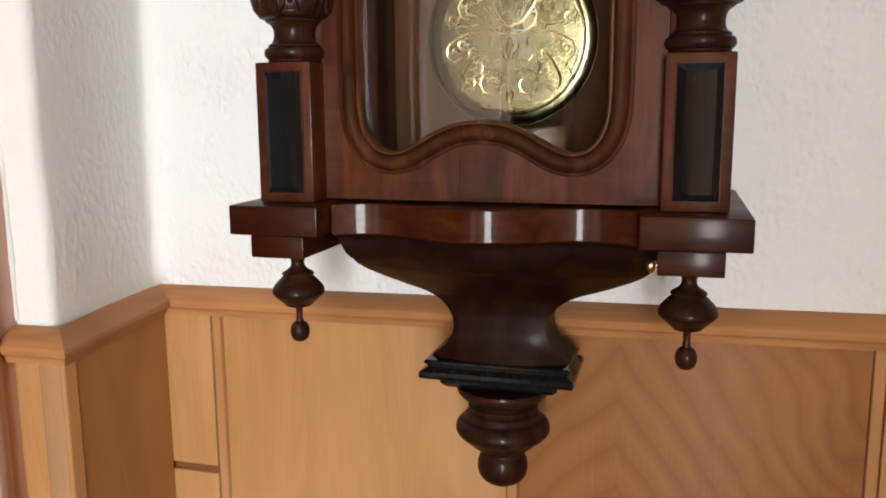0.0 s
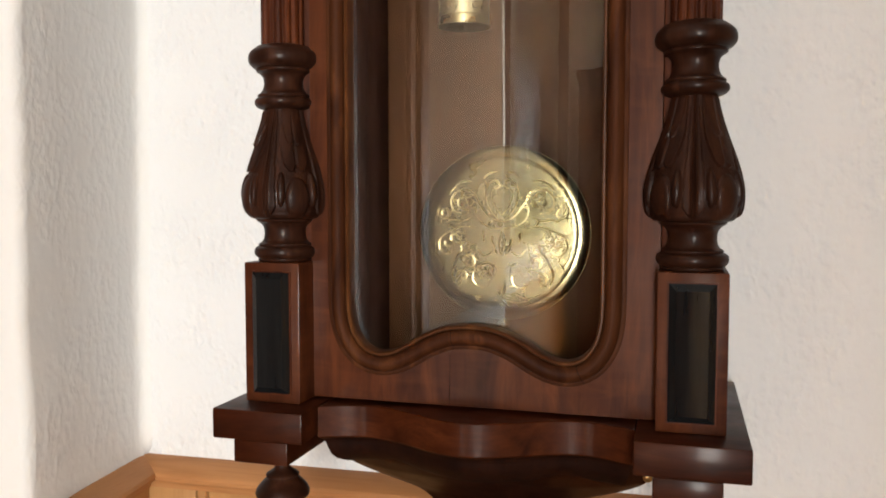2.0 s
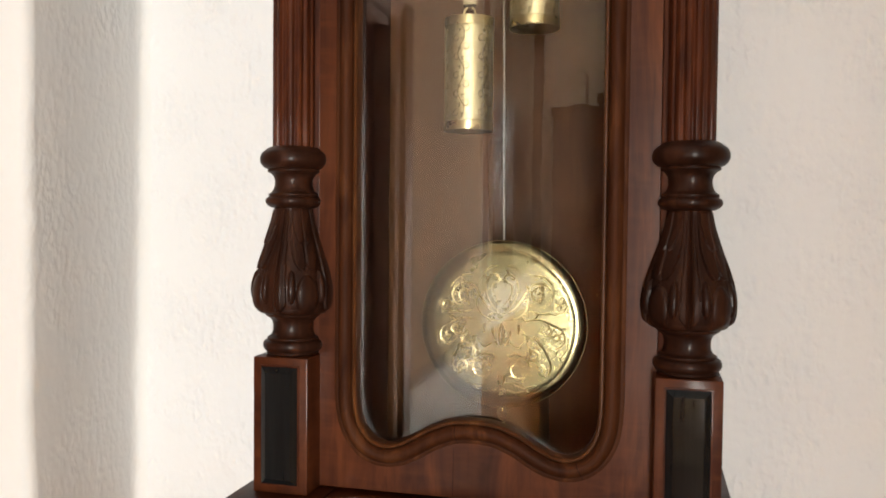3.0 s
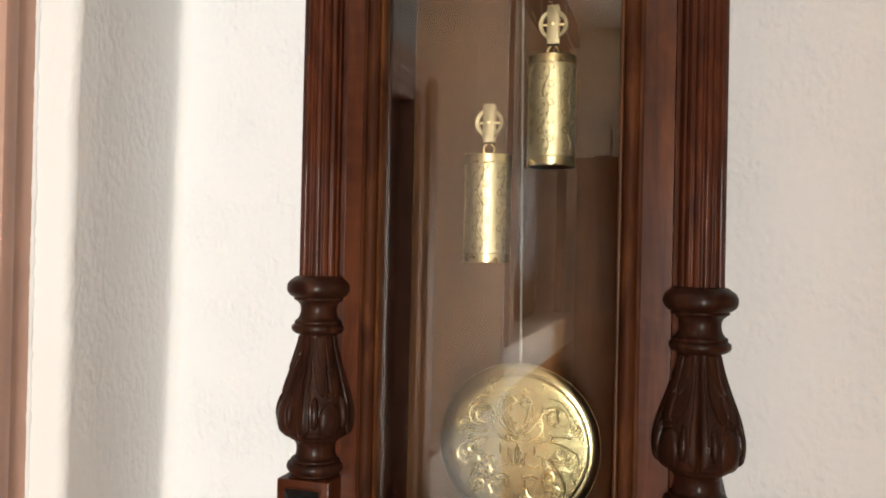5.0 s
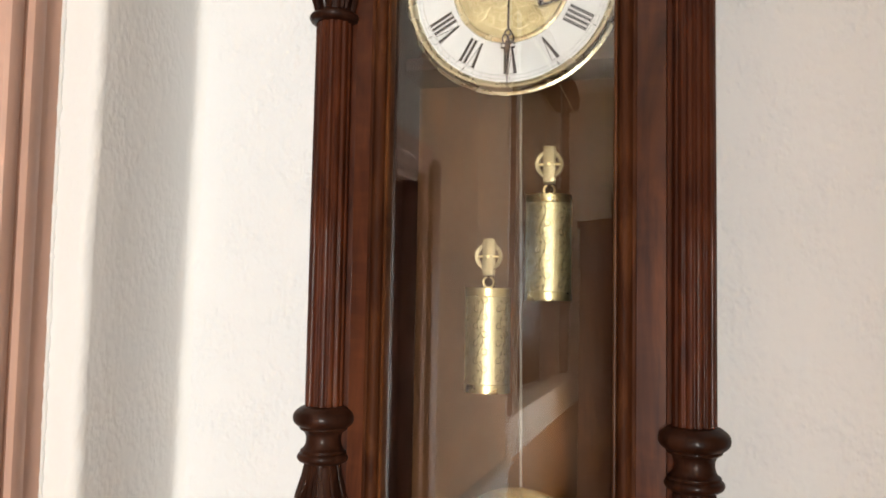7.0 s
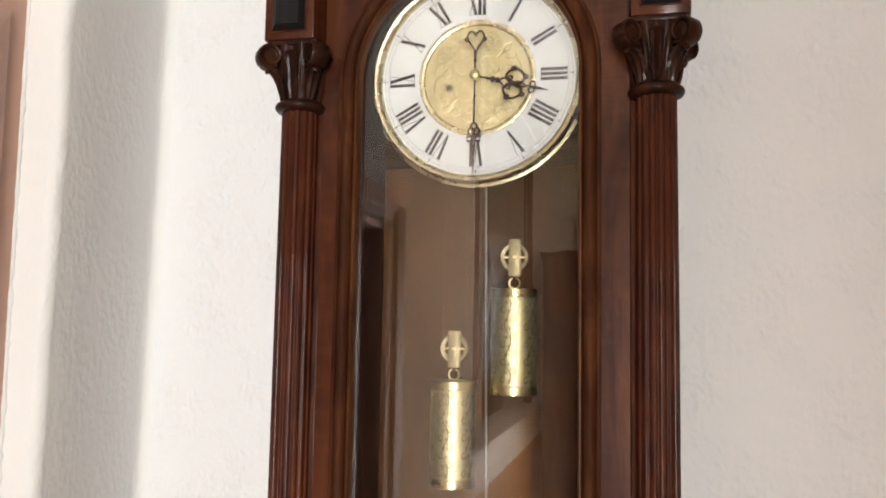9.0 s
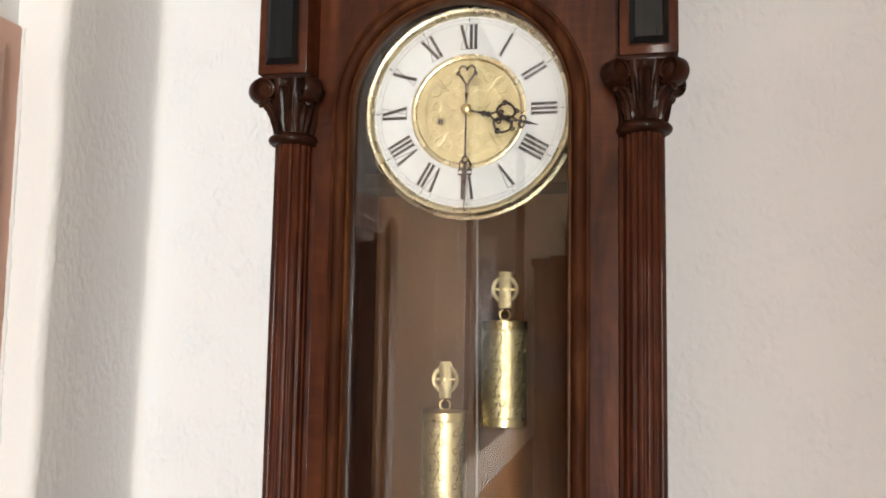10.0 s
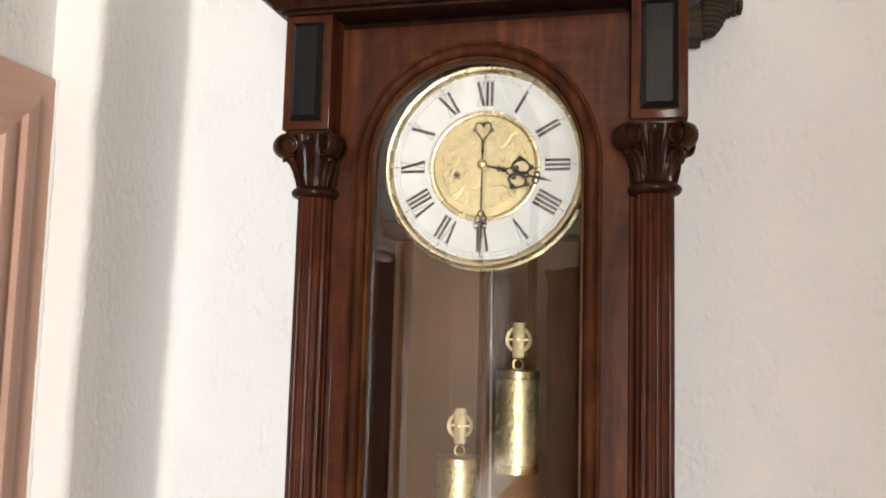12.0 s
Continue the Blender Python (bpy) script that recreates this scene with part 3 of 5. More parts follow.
part("lining", bm, PINK, door)
bm = bmesh.new()
lx0, lx1 = WEST - 0.075, WEST - 0.035
box(bm, lx0, lx1, DOOR_S + 0.025, DOOR_N - 0.025, 0.01, DOOR_H - 0.026, 0.002)
leaf = part("leaf", bm, PINK_SHADED, door)
for z0, z1 in ((0.2, 0.85), (1.02, 1.80)):
    bm = bmesh.new()
    y0, y1 = DOOR_S + 0.15, DOOR_N - 0.15
    rings = []
    for inset, proud in ((0.0, -0.0345), (0.008, -0.026), (0.02, -0.030), (0.03, -0.0345), (0.075, -0.0285)):
        rings.append([(WEST + proud, y, z) for y, z in ((y0 + inset, z0 + inset), (y1 - inset, z0 + inset), (y1 - inset, z1 - inset), (y0 + inset, z1 - inset))])
    skin(bm, rings)
    part("raised_panel", bm, PINK_SHADED, leaf)
# ---- the far end of the room, seen in the clock's glass ----
wardrobe = thing("wardrobe", (-0.05, SOUTH + 0.2, 0), "tall dark brown wooden wardrobe against the far wall", "wardrobe")
wx0, wx1, wy0, wy1 = -0.41, 0.22, SOUTH + 0.005, SOUTH + 0.50
part("body", boxed(wx0, wx1, wy0, wy1, 0.06, 2.06, 0.004), CABINET_WOOD, wardrobe)
part("cornice", boxed(wx0 - 0.015, wx1 + 0.015, wy0, wy1 + 0.018, 2.06, 2.11, 0.008), CABINET_WOOD, wardrobe)
part("plinth", boxed(wx0 + 0.01, wx1 - 0.01, wy0, wy1 - 0.015, 0.0, 0.06, 0.003), CABINET_WOOD, wardrobe)
for a, b in ((wx0 + 0.012, -0.098), (-0.092, wx1 - 0.012)):
    leaf_w = part("door_panel", boxed(a, b, wy1 + 0.001, wy1 + 0.020, 0.09, 2.03, 0.004), CABINET_WOOD, wardrobe)
    part("knob", lathe([(1.045, 0.0005), (1.048, 0.008), (1.055, 0.010), (1.062, 0.008), (1.065, 0.0005)], (a + 0.25 if a < -0.2 else a + 0.03), wy1 + 0.030, 14), BRASS, leaf_w)
part("finial", lathe(smooth_profile([(2.1105, 0.016), (2.125, 0.012), (2.140, 0.020), (2.165, 0.022), (2.185, 0.014), (2.190, 0.002)]), -0.15, wy1 - 0.02, 20), CABINET_WOOD, wardrobe)
JX, JY = -0.268, SOUTH + 0.44
jar = thing("glass_dome", (JX, JY, 2.11), "clear glass dome standing on the wardrobe", "glass dome")
part("dome", lathe(smooth_profile([(2.128, 0.048), (2.20, 0.050), (2.26, 0.049), (2.30, 0.040), (2.322, 0.022), (2.328, 0.003)]), JX, JY, 28), GLASS, jar)
part("stand", lathe([(2.1105, 0.058), (2.120, 0.058), (2.127, 0.052)], JX, JY, 28), CABINET_WOOD, jar)
curt = thing("curtain", (WEST - 0.03, CORNER - 0.09, 1.2005), "grey net curtain gathered beside the window", "curtain")
bm = bmesh.new()
line = []
for i in range(121):
    y = CORNER - 0.13 - 0.16 * i / 120
    line.append((WEST - 0.030 + 0.012 * math.sin(y * 95) + 0.005 * math.sin(y * 41 + 1), y))
ring = line + [(x - 0.003, y) for x, y in reversed(line)]
skin(bm, [[(x, y, z) for x, y in ring] for z in (1.2005, TOP - 0.135)])
part("cloth", bm, NET, curt, angle=60)
bm = bmesh.new()
tube(bm, [(WEST - 0.030, CORNER - 0.01, TOP - 0.128), (WEST - 0.030, SOUTH + 0.01, TOP - 0.128)], 0.006, 10)
part("curtain_rod", bm, BRASS, curt)


# ---- the wall clock ----
clock = thing("wall_clock", (0, -0.006, 1.2), "tall dark walnut wall clock with glazed door, columns and brass pendulum", "wall clock")

# carcase
part("backboard", boxed(-0.142, 0.142, -0.020, -0.006, 1.215, 2.075, 0.002), INSIDE, clock, "plain brown inner back panel")
for s in (-1, 1):
    # inner sides and posts carry their shade in the colour
    part("side_panel", boxed(min(s * 0.128, s * 0.142), max(s * 0.128, s * 0.142), -0.150, -0.0205, 1.2275, 2.075, 0.001), SHADE_AND_JOINT, clock)
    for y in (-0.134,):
        part("corner_post", boxed(min(s * 0.110, s * 0.1275), max(s * 0.110, s * 0.1275), -0.149, -0.120, 1.2275, 2.07, 0.003), SHADE_AND_JOINT, clock)
    for z0, z1, x0, x1 in ((1.2285, 1.3460, 0.1425, 0.1925), (1.9590, 2.0760, 0.1455, 0.1955)):
        # lower and upper pedestal with its black panel
        a, b = min(s * x0, s * x1), max(s * x0, s * x1)
        ped = part("pedestal", boxed(a, b, -0.2000, -0.0215, z0, z1, 0.0012), VENEER, clock)
        pa, pb, pz0, pz1 = a + 0.0085, b - 0.0085, z0 + 0.0085, z1 - 0.0080
        rim = bmesh.new()
        loops = []
        for grow, y in ((0.0012, -0.1995), (0.0012, -0.2012), (0.0, -0.2012), (0.0, -0.1995)):
            loops.append([(x, y, z) for x, z in ((pa - grow, pz0 - grow), (pb + grow, pz0 - grow), (pb + grow, pz1 + grow), (pa - grow, pz1 + grow))])
        skin(rim, loops + [loops[0]], True, False)
        bmesh.ops.remove_doubles(rim, verts=rim.verts, dist=1e-6)
        part("panel_rim", rim, WALNUT, ped)
        bm = bmesh.new()
        rings = []
        for inset, y in ((0.0, -0.1998), (0.0, -0.2018), (0.0052, -0.2055), (0.0060, -0.2055)):
            rings.append([(x, y, z) for x, z in ((pa + inset, pz0 + inset), (pb - inset, pz0 + inset), (pb - inset, pz1 - inset), (pa + inset, pz1 - inset))])
        skin(bm, rings)
        part("inset_panel", bm, EBONY, ped, "bevelled black ebonised panel", 20)

# base shelf with corner blocks, stepped blocks and turned drops
part("base_shelf", boxed(-0.128, 0.128, -0.165, -0.0065, 1.2035, 1.2270, 0.001), WALNUT_X, clock)
for s in (-1, 1):
    a, b = min(s * 0.1285, s * 0.2085), max(s * 0.1285, s * 0.2085)
    block = part("corner_block", boxed(a, b, -0.2270, -0.0065, 1.2030, 1.2280, 0.0014), BLOCK, clock)
    a, b = min(s * 0.1420, s * 0.1900), max(s * 0.1420, s * 0.1900)
    part("step_block", boxed(a, b, -0.2255, -0.120, 1.1840, 1.2028, 0.0012), BLOCK, block)
    drop = smooth_profile([(1.1839, 0.0125), (1.1815, 0.0130), (1.1795, 0.0090), (1.1755, 0.0062), (1.1710, 0.0066), (1.1680, 0.0092), (1.1655, 0.0135), (1.1638, 0.0150), (1.1620, 0.0138), (1.1590, 0.0170), (1.1535, 0.0222), (1.1490, 0.0242), (1.1455, 0.0232), (1.1410, 0.0180), (1.1368, 0.0132), (1.1352, 0.0118), (1.1340, 0.0075), (1.1325, 0.0036), (1.128, 0.0030), (1.121, 0.0034), (1.1205, 0.0040), (1.1185, 0.0068), (1.1150, 0.0086), (1.1110, 0.0090), (1.1070, 0.0083), (1.1038, 0.0062), (1.1022, 0.0034), (1.1018, 0.0005)], 3)
    part("turned_drop", lathe([(z, 0.95 * r) for z, r in drop], s * 0.1660, -0.187, 36), CARVED, clock, "small turned walnut drop ending in a ball")


# bowed apron and the swept bracket below it
def bow(x):
    return -0.1985 - 0.0150 * math.cos(math.pi * x / 0.088)


def apron_body(steps):
    rings = []
    for z, inset, narrow in steps:
        w = 0.1282 - narrow
        front = [(-w + 2 * w * i / 64, bow(-w + 2 * w * i / 64) + inset, z) for i in range(65)]
        rings.append(front + [(w, -0.05, z), (-w, -0.05, z)])
    return skin(bmesh.new(), rings)


apron = part("apron", apron_body(((1.2272, 0.0010, 0.001), (1.2265, 0.0, 0.0), (1.2015, 0.0, 0.0), (1.2002, 0.0008, 0.001))), WALNUT_X, clock, "glossy bowed walnut apron", 22)
# underside coloured darker for the shade below the apron
part("apron_soffit", apron_body(((1.2000, 0.0010, 0.001), (1.1985, 0.0040, 0.002), (1.1960, 0.0062, 0.003), (1.1925, 0.0070, 0.004), (1.1880, 0.0085, 0.005), (1.1830, 0.0115, 0.006), (1.1780, 0.0170, 0.008), (1.1730, 0.0260, 0.012), (1.1690, 0.0380, 0.018), (1.1655, 0.0560, 0.027), (1.1635, 0.0800, 0.040))), SHADE_AND_JOINT, apron, "matt underside, its shade put into the dark walnut colour", 40)

half = [(0.1400, 1.2020), (0.1402, 1.1780), (0.1375, 1.1700), (0.1300, 1.1625), (0.1150, 1.1545), (0.0906, 1.1450), (0.0700, 1.1375), (0.0560, 1.1290), (0.0470, 1.1180), (0.0440, 1.1070), (0.0455, 1.0965), (0.0520, 1.0860), (0.0610, 1.0785), (0.0655, 1.0740)]
half = [(v.x, v.y) for v in spline([(x, z, 0) for x, z in half], 4)]
rings = []
for x, z in half:
    # bowed front, deepest under the apron and thin at the neck
    bulge = 0.004 + 0.036 * max((z - 1.115) / 0.055, 0.0) ** 1.6 + 0.011 * max((1.100 - z) / 0.026, 0.0) ** 1.5
    bulge = min(bulge, 0.052)
    side_y = -0.112 - 0.018 * min(max((z - 1.135) / 0.03, 0.0), 1.0)
    rear_y = -0.058 + 0.028 * min(max((z - 1.10) / 0.05, 0.0), 1.0)
    front = [(x * (k / 10 - 1), side_y - bulge * (1 - abs(k / 10 - 1) ** 2.6), z) for k in range(21)]
    rings.append(front + [(x, rear_y, z), (-x, rear_y, z)])
bracket = part("bracket", skin(bmesh.new(), rings), SHADED_BRACKET, clock, "swept walnut bracket under the case", 40)
bm = bmesh.new()
rings = []
for z, w in ((1.0745, 0.0660), (1.0735, 0.0680), (1.0715, 0.0680), (1.0700, 0.0655), (1.0675, 0.0650), (1.0660, 0.0680), (1.0640, 0.0715), (1.0605, 0.0725), (1.0575, 0.0710), (1.0560, 0.0680), (1.0550, 0.0560), (1.0490, 0.0555), (1.0475, 0.0540), (1.0455, 0.0520), (1.0440, 0.0500)):
    y = -0.128 - (w - 0.066)
    back = -0.060 + (w - 0.066)
    rings.append([(-w, y, z), (w, y, z), (w, back + 0.008, z), (-w, back + 0.008, z)])
skin(bm, rings)
part("black_moulding", bm, EBONY, bracket, "black ebonised moulded block", 25)
pend = [(1.0438, 0.0440), (1.0405, 0.0445), (1.0360, 0.0420), (1.0300, 0.0350), (1.0270, 0.0305), (1.0255, 0.0315), (1.0240, 0.0335), (1.0215, 0.0330), (1.0200, 0.0320), (1.0180, 0.0345), (1.0150, 0.0360), (1.0125, 0.0375), (1.0105, 0.0410), (1.0060, 0.0448), (1.0000, 0.0455), (0.9955, 0.0430), (0.9915, 0.0385), (0.9885, 0.0340), (0.9850, 0.0310), (0.9805, 0.0250), (0.9780, 0.0205), (0.9755, 0.0205), (0.9710, 0.0230), (0.9620, 0.0245), (0.9530, 0.0225), (0.9465, 0.0165), (0.9430, 0.0085), (0.9420, 0.0008)]
part("pendant_finial", lathe(smooth_profile(pend, 3), 0.0, -0.092, 48), CARVED, bracket, "turned walnut pendant finial")
# brass levelling screw beside the bracket
bm = lathe([(0.0, 0.0005), (0.0008, 0.0050), (0.0030, 0.0066), (0.0056, 0.0066), (0.0078, 0.0048), (0.0082, 0.0025), (0.012, 0.0025), (0.0122, 0.0006)], 0, 0, 20)
bmesh.ops.transform(bm, matrix=pose(0.1315, -0.137, 1.1755, 0, 90, 0), verts=bm.verts)
part("levelling_screw", bm, BRASS, clock, "small round brass screw head")


# columns: leaf-carved vase, reeded shaft, scrolled capital
def leaf_swell(a, z):
    """Four ribbed leaves with stepped side lobes and round-ended petals between them."""
    u = (z - 1.3830) / (1.4760 - 1.3830)
    if u < 0 or u > 1:
        return 1.0
    fade = min(u / 0.05, 1.0, (1 - u) / 0.05)
    deg = abs((math.degrees(a) + 45.0) % 90.0 - 45.0)
    s = -0.050
    if deg < 14.0 - 6.0 * u and u > 0.02 + 0.07 * (deg / 12.0) ** 2:
        s += 0.065
    s += 0.040 * math.exp(-(((deg - 2.6) / 1.3) ** 2)) - 0.025 * math.exp(-((deg / 1.1) ** 2))
    for at, up, wide, tall, rise in ((45.0, 0.17, 17.0, 0.19, 0.105), (21.0, 0.25, 6.0, 0.15, 0.125)):
        d = ((deg - at) / wide) ** 2 + ((u - up) / tall) ** 2
        if d < 1.0:
            s = max(s, -0.050 + rise * math.sqrt(1.0 - d) ** 0.6)
    if deg > 15.0 + 3.0 * u and u > 0.41 + 0.06 * ((deg - 36.0) / 9.0) ** 2:
        s += 0.085
    if deg > 22.0 and u > 0.65 + 0.05 * ((deg - 38.0) / 8.0) ** 2:
        s += 0.065
    # tool marks along the leaves
    s += 0.006 * math.sin(deg * 1.9 + 9 * u) * (1.0 if u > 0.35 else 0.4)
    s -= 0.045 * math.exp(-(((deg - 45.0) / 1.6) ** 2)) * (1.0 if u > 0.40 else 0.0)
    return 1.0 + fade * s


def reed_swell(count, depth):
    def swell(a, z):
        ph = (a * count / (2 * math.pi)) % 1.0
        groove = math.exp(-(((ph - 0.5) / 0.20) ** 4))
        return 1.0 - depth * groove
    return swell


VASE_FOOT = smooth_profile([(1.3460, 0.0205), (1.3468, 0.0225), (1.3480, 0.0232), (1.3490, 0.0226), (1.3496, 0.0240), (1.3520, 0.0258), (1.3550, 0.0262), (1.3578, 0.0250), (1.3592, 0.0222), (1.3600, 0.0226), (1.3612, 0.0222), (1.3628, 0.0196), (1.3660, 0.0180), (1.3710, 0.0176), (1.3755, 0.0186), (1.3785, 0.0212), (1.3800, 0.0238), (1.3818, 0.0246)], 4)
VASE = smooth_profile([(1.3819, 0.0250), (1.3835, 0.0295), (1.3880, 0.0328), (1.3950, 0.0343), (1.4050, 0.0343), (1.4150, 0.0326), (1.4270, 0.0294), (1.4390, 0.0254), (1.4520, 0.0212), (1.4640, 0.0178), (1.4760, 0.0154)], 14)
RINGS = smooth_profile([(1.4735, 0.0154), (1.4742, 0.0190), (1.4755, 0.0218), (1.4775, 0.0238), (1.4800, 0.0244), (1.4822, 0.0236), (1.4838, 0.0214), (1.4848, 0.0218), (1.4862, 0.0214), (1.4880, 0.0190), (1.4915, 0.0171), (1.4960, 0.0164), (1.5005, 0.0172), (1.5035, 0.0196), (1.5050, 0.0222), (1.5062, 0.0228), (1.5075, 0.0224), (1.5085, 0.0250), (1.5120, 0.0284), (1.5165, 0.0292), (1.5210, 0.0278), (1.5245, 0.0238), (1.5268, 0.0195), (1.5270, 0.0100)], 4)
for s in (-1, 1):
    cx, cy = s * 0.1668, -0.1745
    part("backing_strip", boxed(min(s * 0.1444, s * 0.1660), max(s * 0.1444, s * 0.1660), -0.1700, -0.0600, 1.3464, 1.9580, 0.001), WALNUT, clock)
    col = part("column_foot", lathe(VASE_FOOT, cx, cy, 44), CARVED, clock)
    part("leaf_vase", lathe(VASE, cx, cy, 288, leaf_swell), CARVED, clock, "vase carved with overlapping acanthus leaves", 50)
    part("column_ring", lathe(RINGS, cx, cy, 44), CARVED, clock)
    shaft = [(1.5262, 0.0183), (1.5300, 0.0183), (1.70, 0.0182), (1.8900, 0.0176), (1.8925, 0.0176)]
    part("column_shaft", lathe(shaft, cx, cy, 168, reed_swell(14, 0.115)), WALNUT, clock, "fluted walnut column shaft", 50)
    cap = part("capital", lathe(smooth_profile([(1.8924, 0.0185), (1.8935, 0.0220), (1.8965, 0.0242), (1.8995, 0.0240), (1.9020, 0.0215), (1.9035, 0.0190)], 4), cx, cy, 44), CARVED, clock, "carved walnut capital with corner scrolls")

    def bell_swell(a, z):
        u = (z - 1.9035) / 0.051
        ph = (a * 8 / (2 * math.pi)) % 1.0 - 0.5
        return 1.0 + 0.10 * math.cos(2 * math.pi * ph) * min(u * 3, 1) + 0.05 * math.cos(a * 24) * math.sin(math.pi * min(u * 1.2, 1))
    bell = smooth_profile([(1.9034, 0.0172), (1.9120, 0.0174), (1.9200, 0.0182), (1.9290, 0.0198), (1.9360, 0.0218), (1.9450, 0.0236), (1.9545, 0.0250)], 5)
    part("bell", lathe(bell, cx, cy, 144, bell_swell), CARVED, cap, "", 50)
    part("abacus", boxed(cx - 0.0250, cx + 0.0250, cy - 0.0250, cy + 0.0250, 1.9540, 1.9588, 0.0012), CARVED, cap)
    for sx in (-1, 1):
        for sy in (-1, 1):
            bm = bmesh.new()
            # a band rolled into a scroll, its axle across the corner
            turns, steps = 2.0, 56
            rings = []
            for i in range(steps + 1):
                a = -2.1 + 2 * math.pi * turns * i / steps
                r = 0.0132 * (1 - 0.56 * i / steps)
                wide, thick = 0.0092 - 0.0046 * i / steps, 0.74
                u, w = r * math.cos(a), r * math.sin(a)
                rings.append([(u, -0.82 * wide, w), (1.04 * u, 0.0, 1.04 * w), (u, 0.82 * wide, w), (0.92 * u, wide, 0.92 * w), (thick * u, 0.9 * wide, thick * w), (thick * u, -0.9 * wide, thick * w), (0.92 * u, -wide, 0.92 * w)])
            skin(bm, rings)
            eye = lathe([(-0.0050, 0.0004), (-0.0048, 0.0060), (-0.0040, 0.0090), (0.0040, 0.0090), (0.0048, 0.0060), (0.0050, 0.0004)], 0, 0, 22)
            bmesh.ops.transform(eye, matrix=pose(0, 0, 0, 90, 0, 0), verts=eye.verts)
            turn = Matrix.Translation((cx + sx * 0.0238, cy + sy * 0.0232, 1.9440)) @ Matrix.Rotation(radians(42 * sx * sy), 4, "Z") @ Matrix.Diagonal((sx, 1, 1, 1))
            bmesh.ops.transform(bm, matrix=turn, verts=bm.verts)
            part("scroll", bm, CARVED, cap, "", 40)
            bmesh.ops.transform(eye, matrix=turn, verts=eye.verts)
            part("scroll_eye", eye, CARVED, cap, "", 40)
    for k in range(8):
        # a curled leaf under each scroll and a narrow one between them
        a = 2 * math.pi * k / 8
        if k % 2:
            line = [(0.0180, 1.9040, 0.0050), (0.0200, 1.9130, 0.0074), (0.0226, 1.9210, 0.0088), (0.0268, 1.9275, 0.0086), (0.0316, 1.9310, 0.0070), (0.0350, 1.9298, 0.0048), (0.0352, 1.9268, 0.0022)]
        else:
            line = [(0.0178, 1.9040, 0.0036), (0.0202, 1.9140, 0.0056), (0.0216, 1.9240, 0.0050), (0.0232, 1.9340, 0.0058), (0.0258, 1.9430, 0.0060), (0.0288, 1.9470, 0.0046), (0.0300, 1.9450, 0.0020)]
        line = spline(line, 3)
        rings = []
        for i, v in enumerate(line):
            d = line[min(i + 1, len(line) - 1)] - line[max(i - 1, 0)]
            size = math.hypot(d.x, d.y)
            nr, nz = d.y / size, -d.x / size
            w = v.z * (1.0 + 0.10 * math.sin(i * 2.1))
            rings.append([(v.x + nr * h, t * w, v.y + nz * h) for t, h in ((-1.0, 0.0), (-0.75, 0.0016), (-0.35, 0.0009), (0.0, 0.0026), (0.35, 0.0009), (0.75, 0.0016), (1.0, 0.0), (0.0, -0.0016))])
        bm = skin(bmesh.new(), rings)
        bmesh.ops.transform(bm, matrix=Matrix.Translation((cx, cy, 0)) @ Matrix.Rotation(a, 4, "Z"), verts=bm.verts)
        part("leaf", bm, CARVED, cap, "", 40)

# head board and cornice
part("head_rail", boxed(-0.1450, 0.1450, -0.1700, -0.0215, 2.0700, 2.0755, 0.001), SHADE_AND_JOINT, clock)
bm = bmesh.new()
rings = []
for z, out in ((2.0762, 0.0), (2.0790, 0.0), (2.0800, 0.006), (2.0840, 0.008), (2.0880, 0.013), (2.0930, 0.022), (2.0990, 0.029), (2.1060, 0.033), (2.1075, 0.037), (2.1160, 0.038), (2.1175, 0.036)):
    rings.append([(-0.1990 - out, -0.2040 - out, z), (0.1990 + out, -0.2040 - out, z), (0.1990 + out, -0.1500, z), (-0.1990 - out, -0.1500, z)])
skin(bm, rings)
cornice = part("cornice", bm, CARVED, clock, "dark walnut cornice moulding", 25)
part("top_board", boxed(-0.1955, 0.1955, -0.1495, -0.0080, 2.0762, 2.1000, 0.001), WALNUT_X, clock)
for s in (-1, 1):
    # reeded side corbels under the cornice
    bracket_board = part("side_corbel", boxed(min(s * 0.1958, s * 0.2165), max(s * 0.1958, s * 0.2165), -0.050, -0.012, 2.0838, 2.1300, 0.001), DUSTY, clock, "dusty dark walnut side corbel")
    # half of a turned beehive of rounded rings, narrowing downwards
    for k in range(10):
        zc = 2.0870 + 0.0047 * k
        reach = 0.0050 + 0.0240 * math.sqrt(1 - (1 - k / 9) ** 2)
        rings = []
        for up, out in ((0.0, -0.0022), (0.0006, -0.0006), (0.0016, 0.0003), (0.0030, 0.0005), (0.0042, -0.0002), (0.0047, -0.0018)):
            rings.append([(s * (0.2166 + (reach + out) * math.cos(a)), -0.0310 + (reach + out) * math.sin(a), zc + up) for a in (math.pi * (q / 24 - 0.5) for q in range(25))])
        part("ring", skin(bmesh.new(), rings), DUSTY, bracket_board, "", 50)
    for k in range(3):
        a, b = s * (0.2435 + 0.0058 * k), s * (0.2487 + 0.0058 * k)
        part("rear_reed", boxed(min(a, b), max(a, b), -0.030, -0.010, 2.1165 + 0.0015 * k, 2.1340, 0.0018), DUSTY, bracket_board)

# ---- the glazed door of the clock ----
low = [(0.0, 1.2965), (0.020, 1.2945), (0.040, 1.2868), (0.056, 1.2775), (0.068, 1.2720), (0.080, 1.2708), (0.091, 1.2755), (0.0995, 1.2870), (0.1035, 1.3030), (0.1045, 1.3250)]
right = [(v.x, v.y) for v in spline([(x, z, 0) for x, z in low], 5)]
right += [(0.1045, 1.325 + (1.926 - 1.325) * k / 12) for k in range(1, 13)]
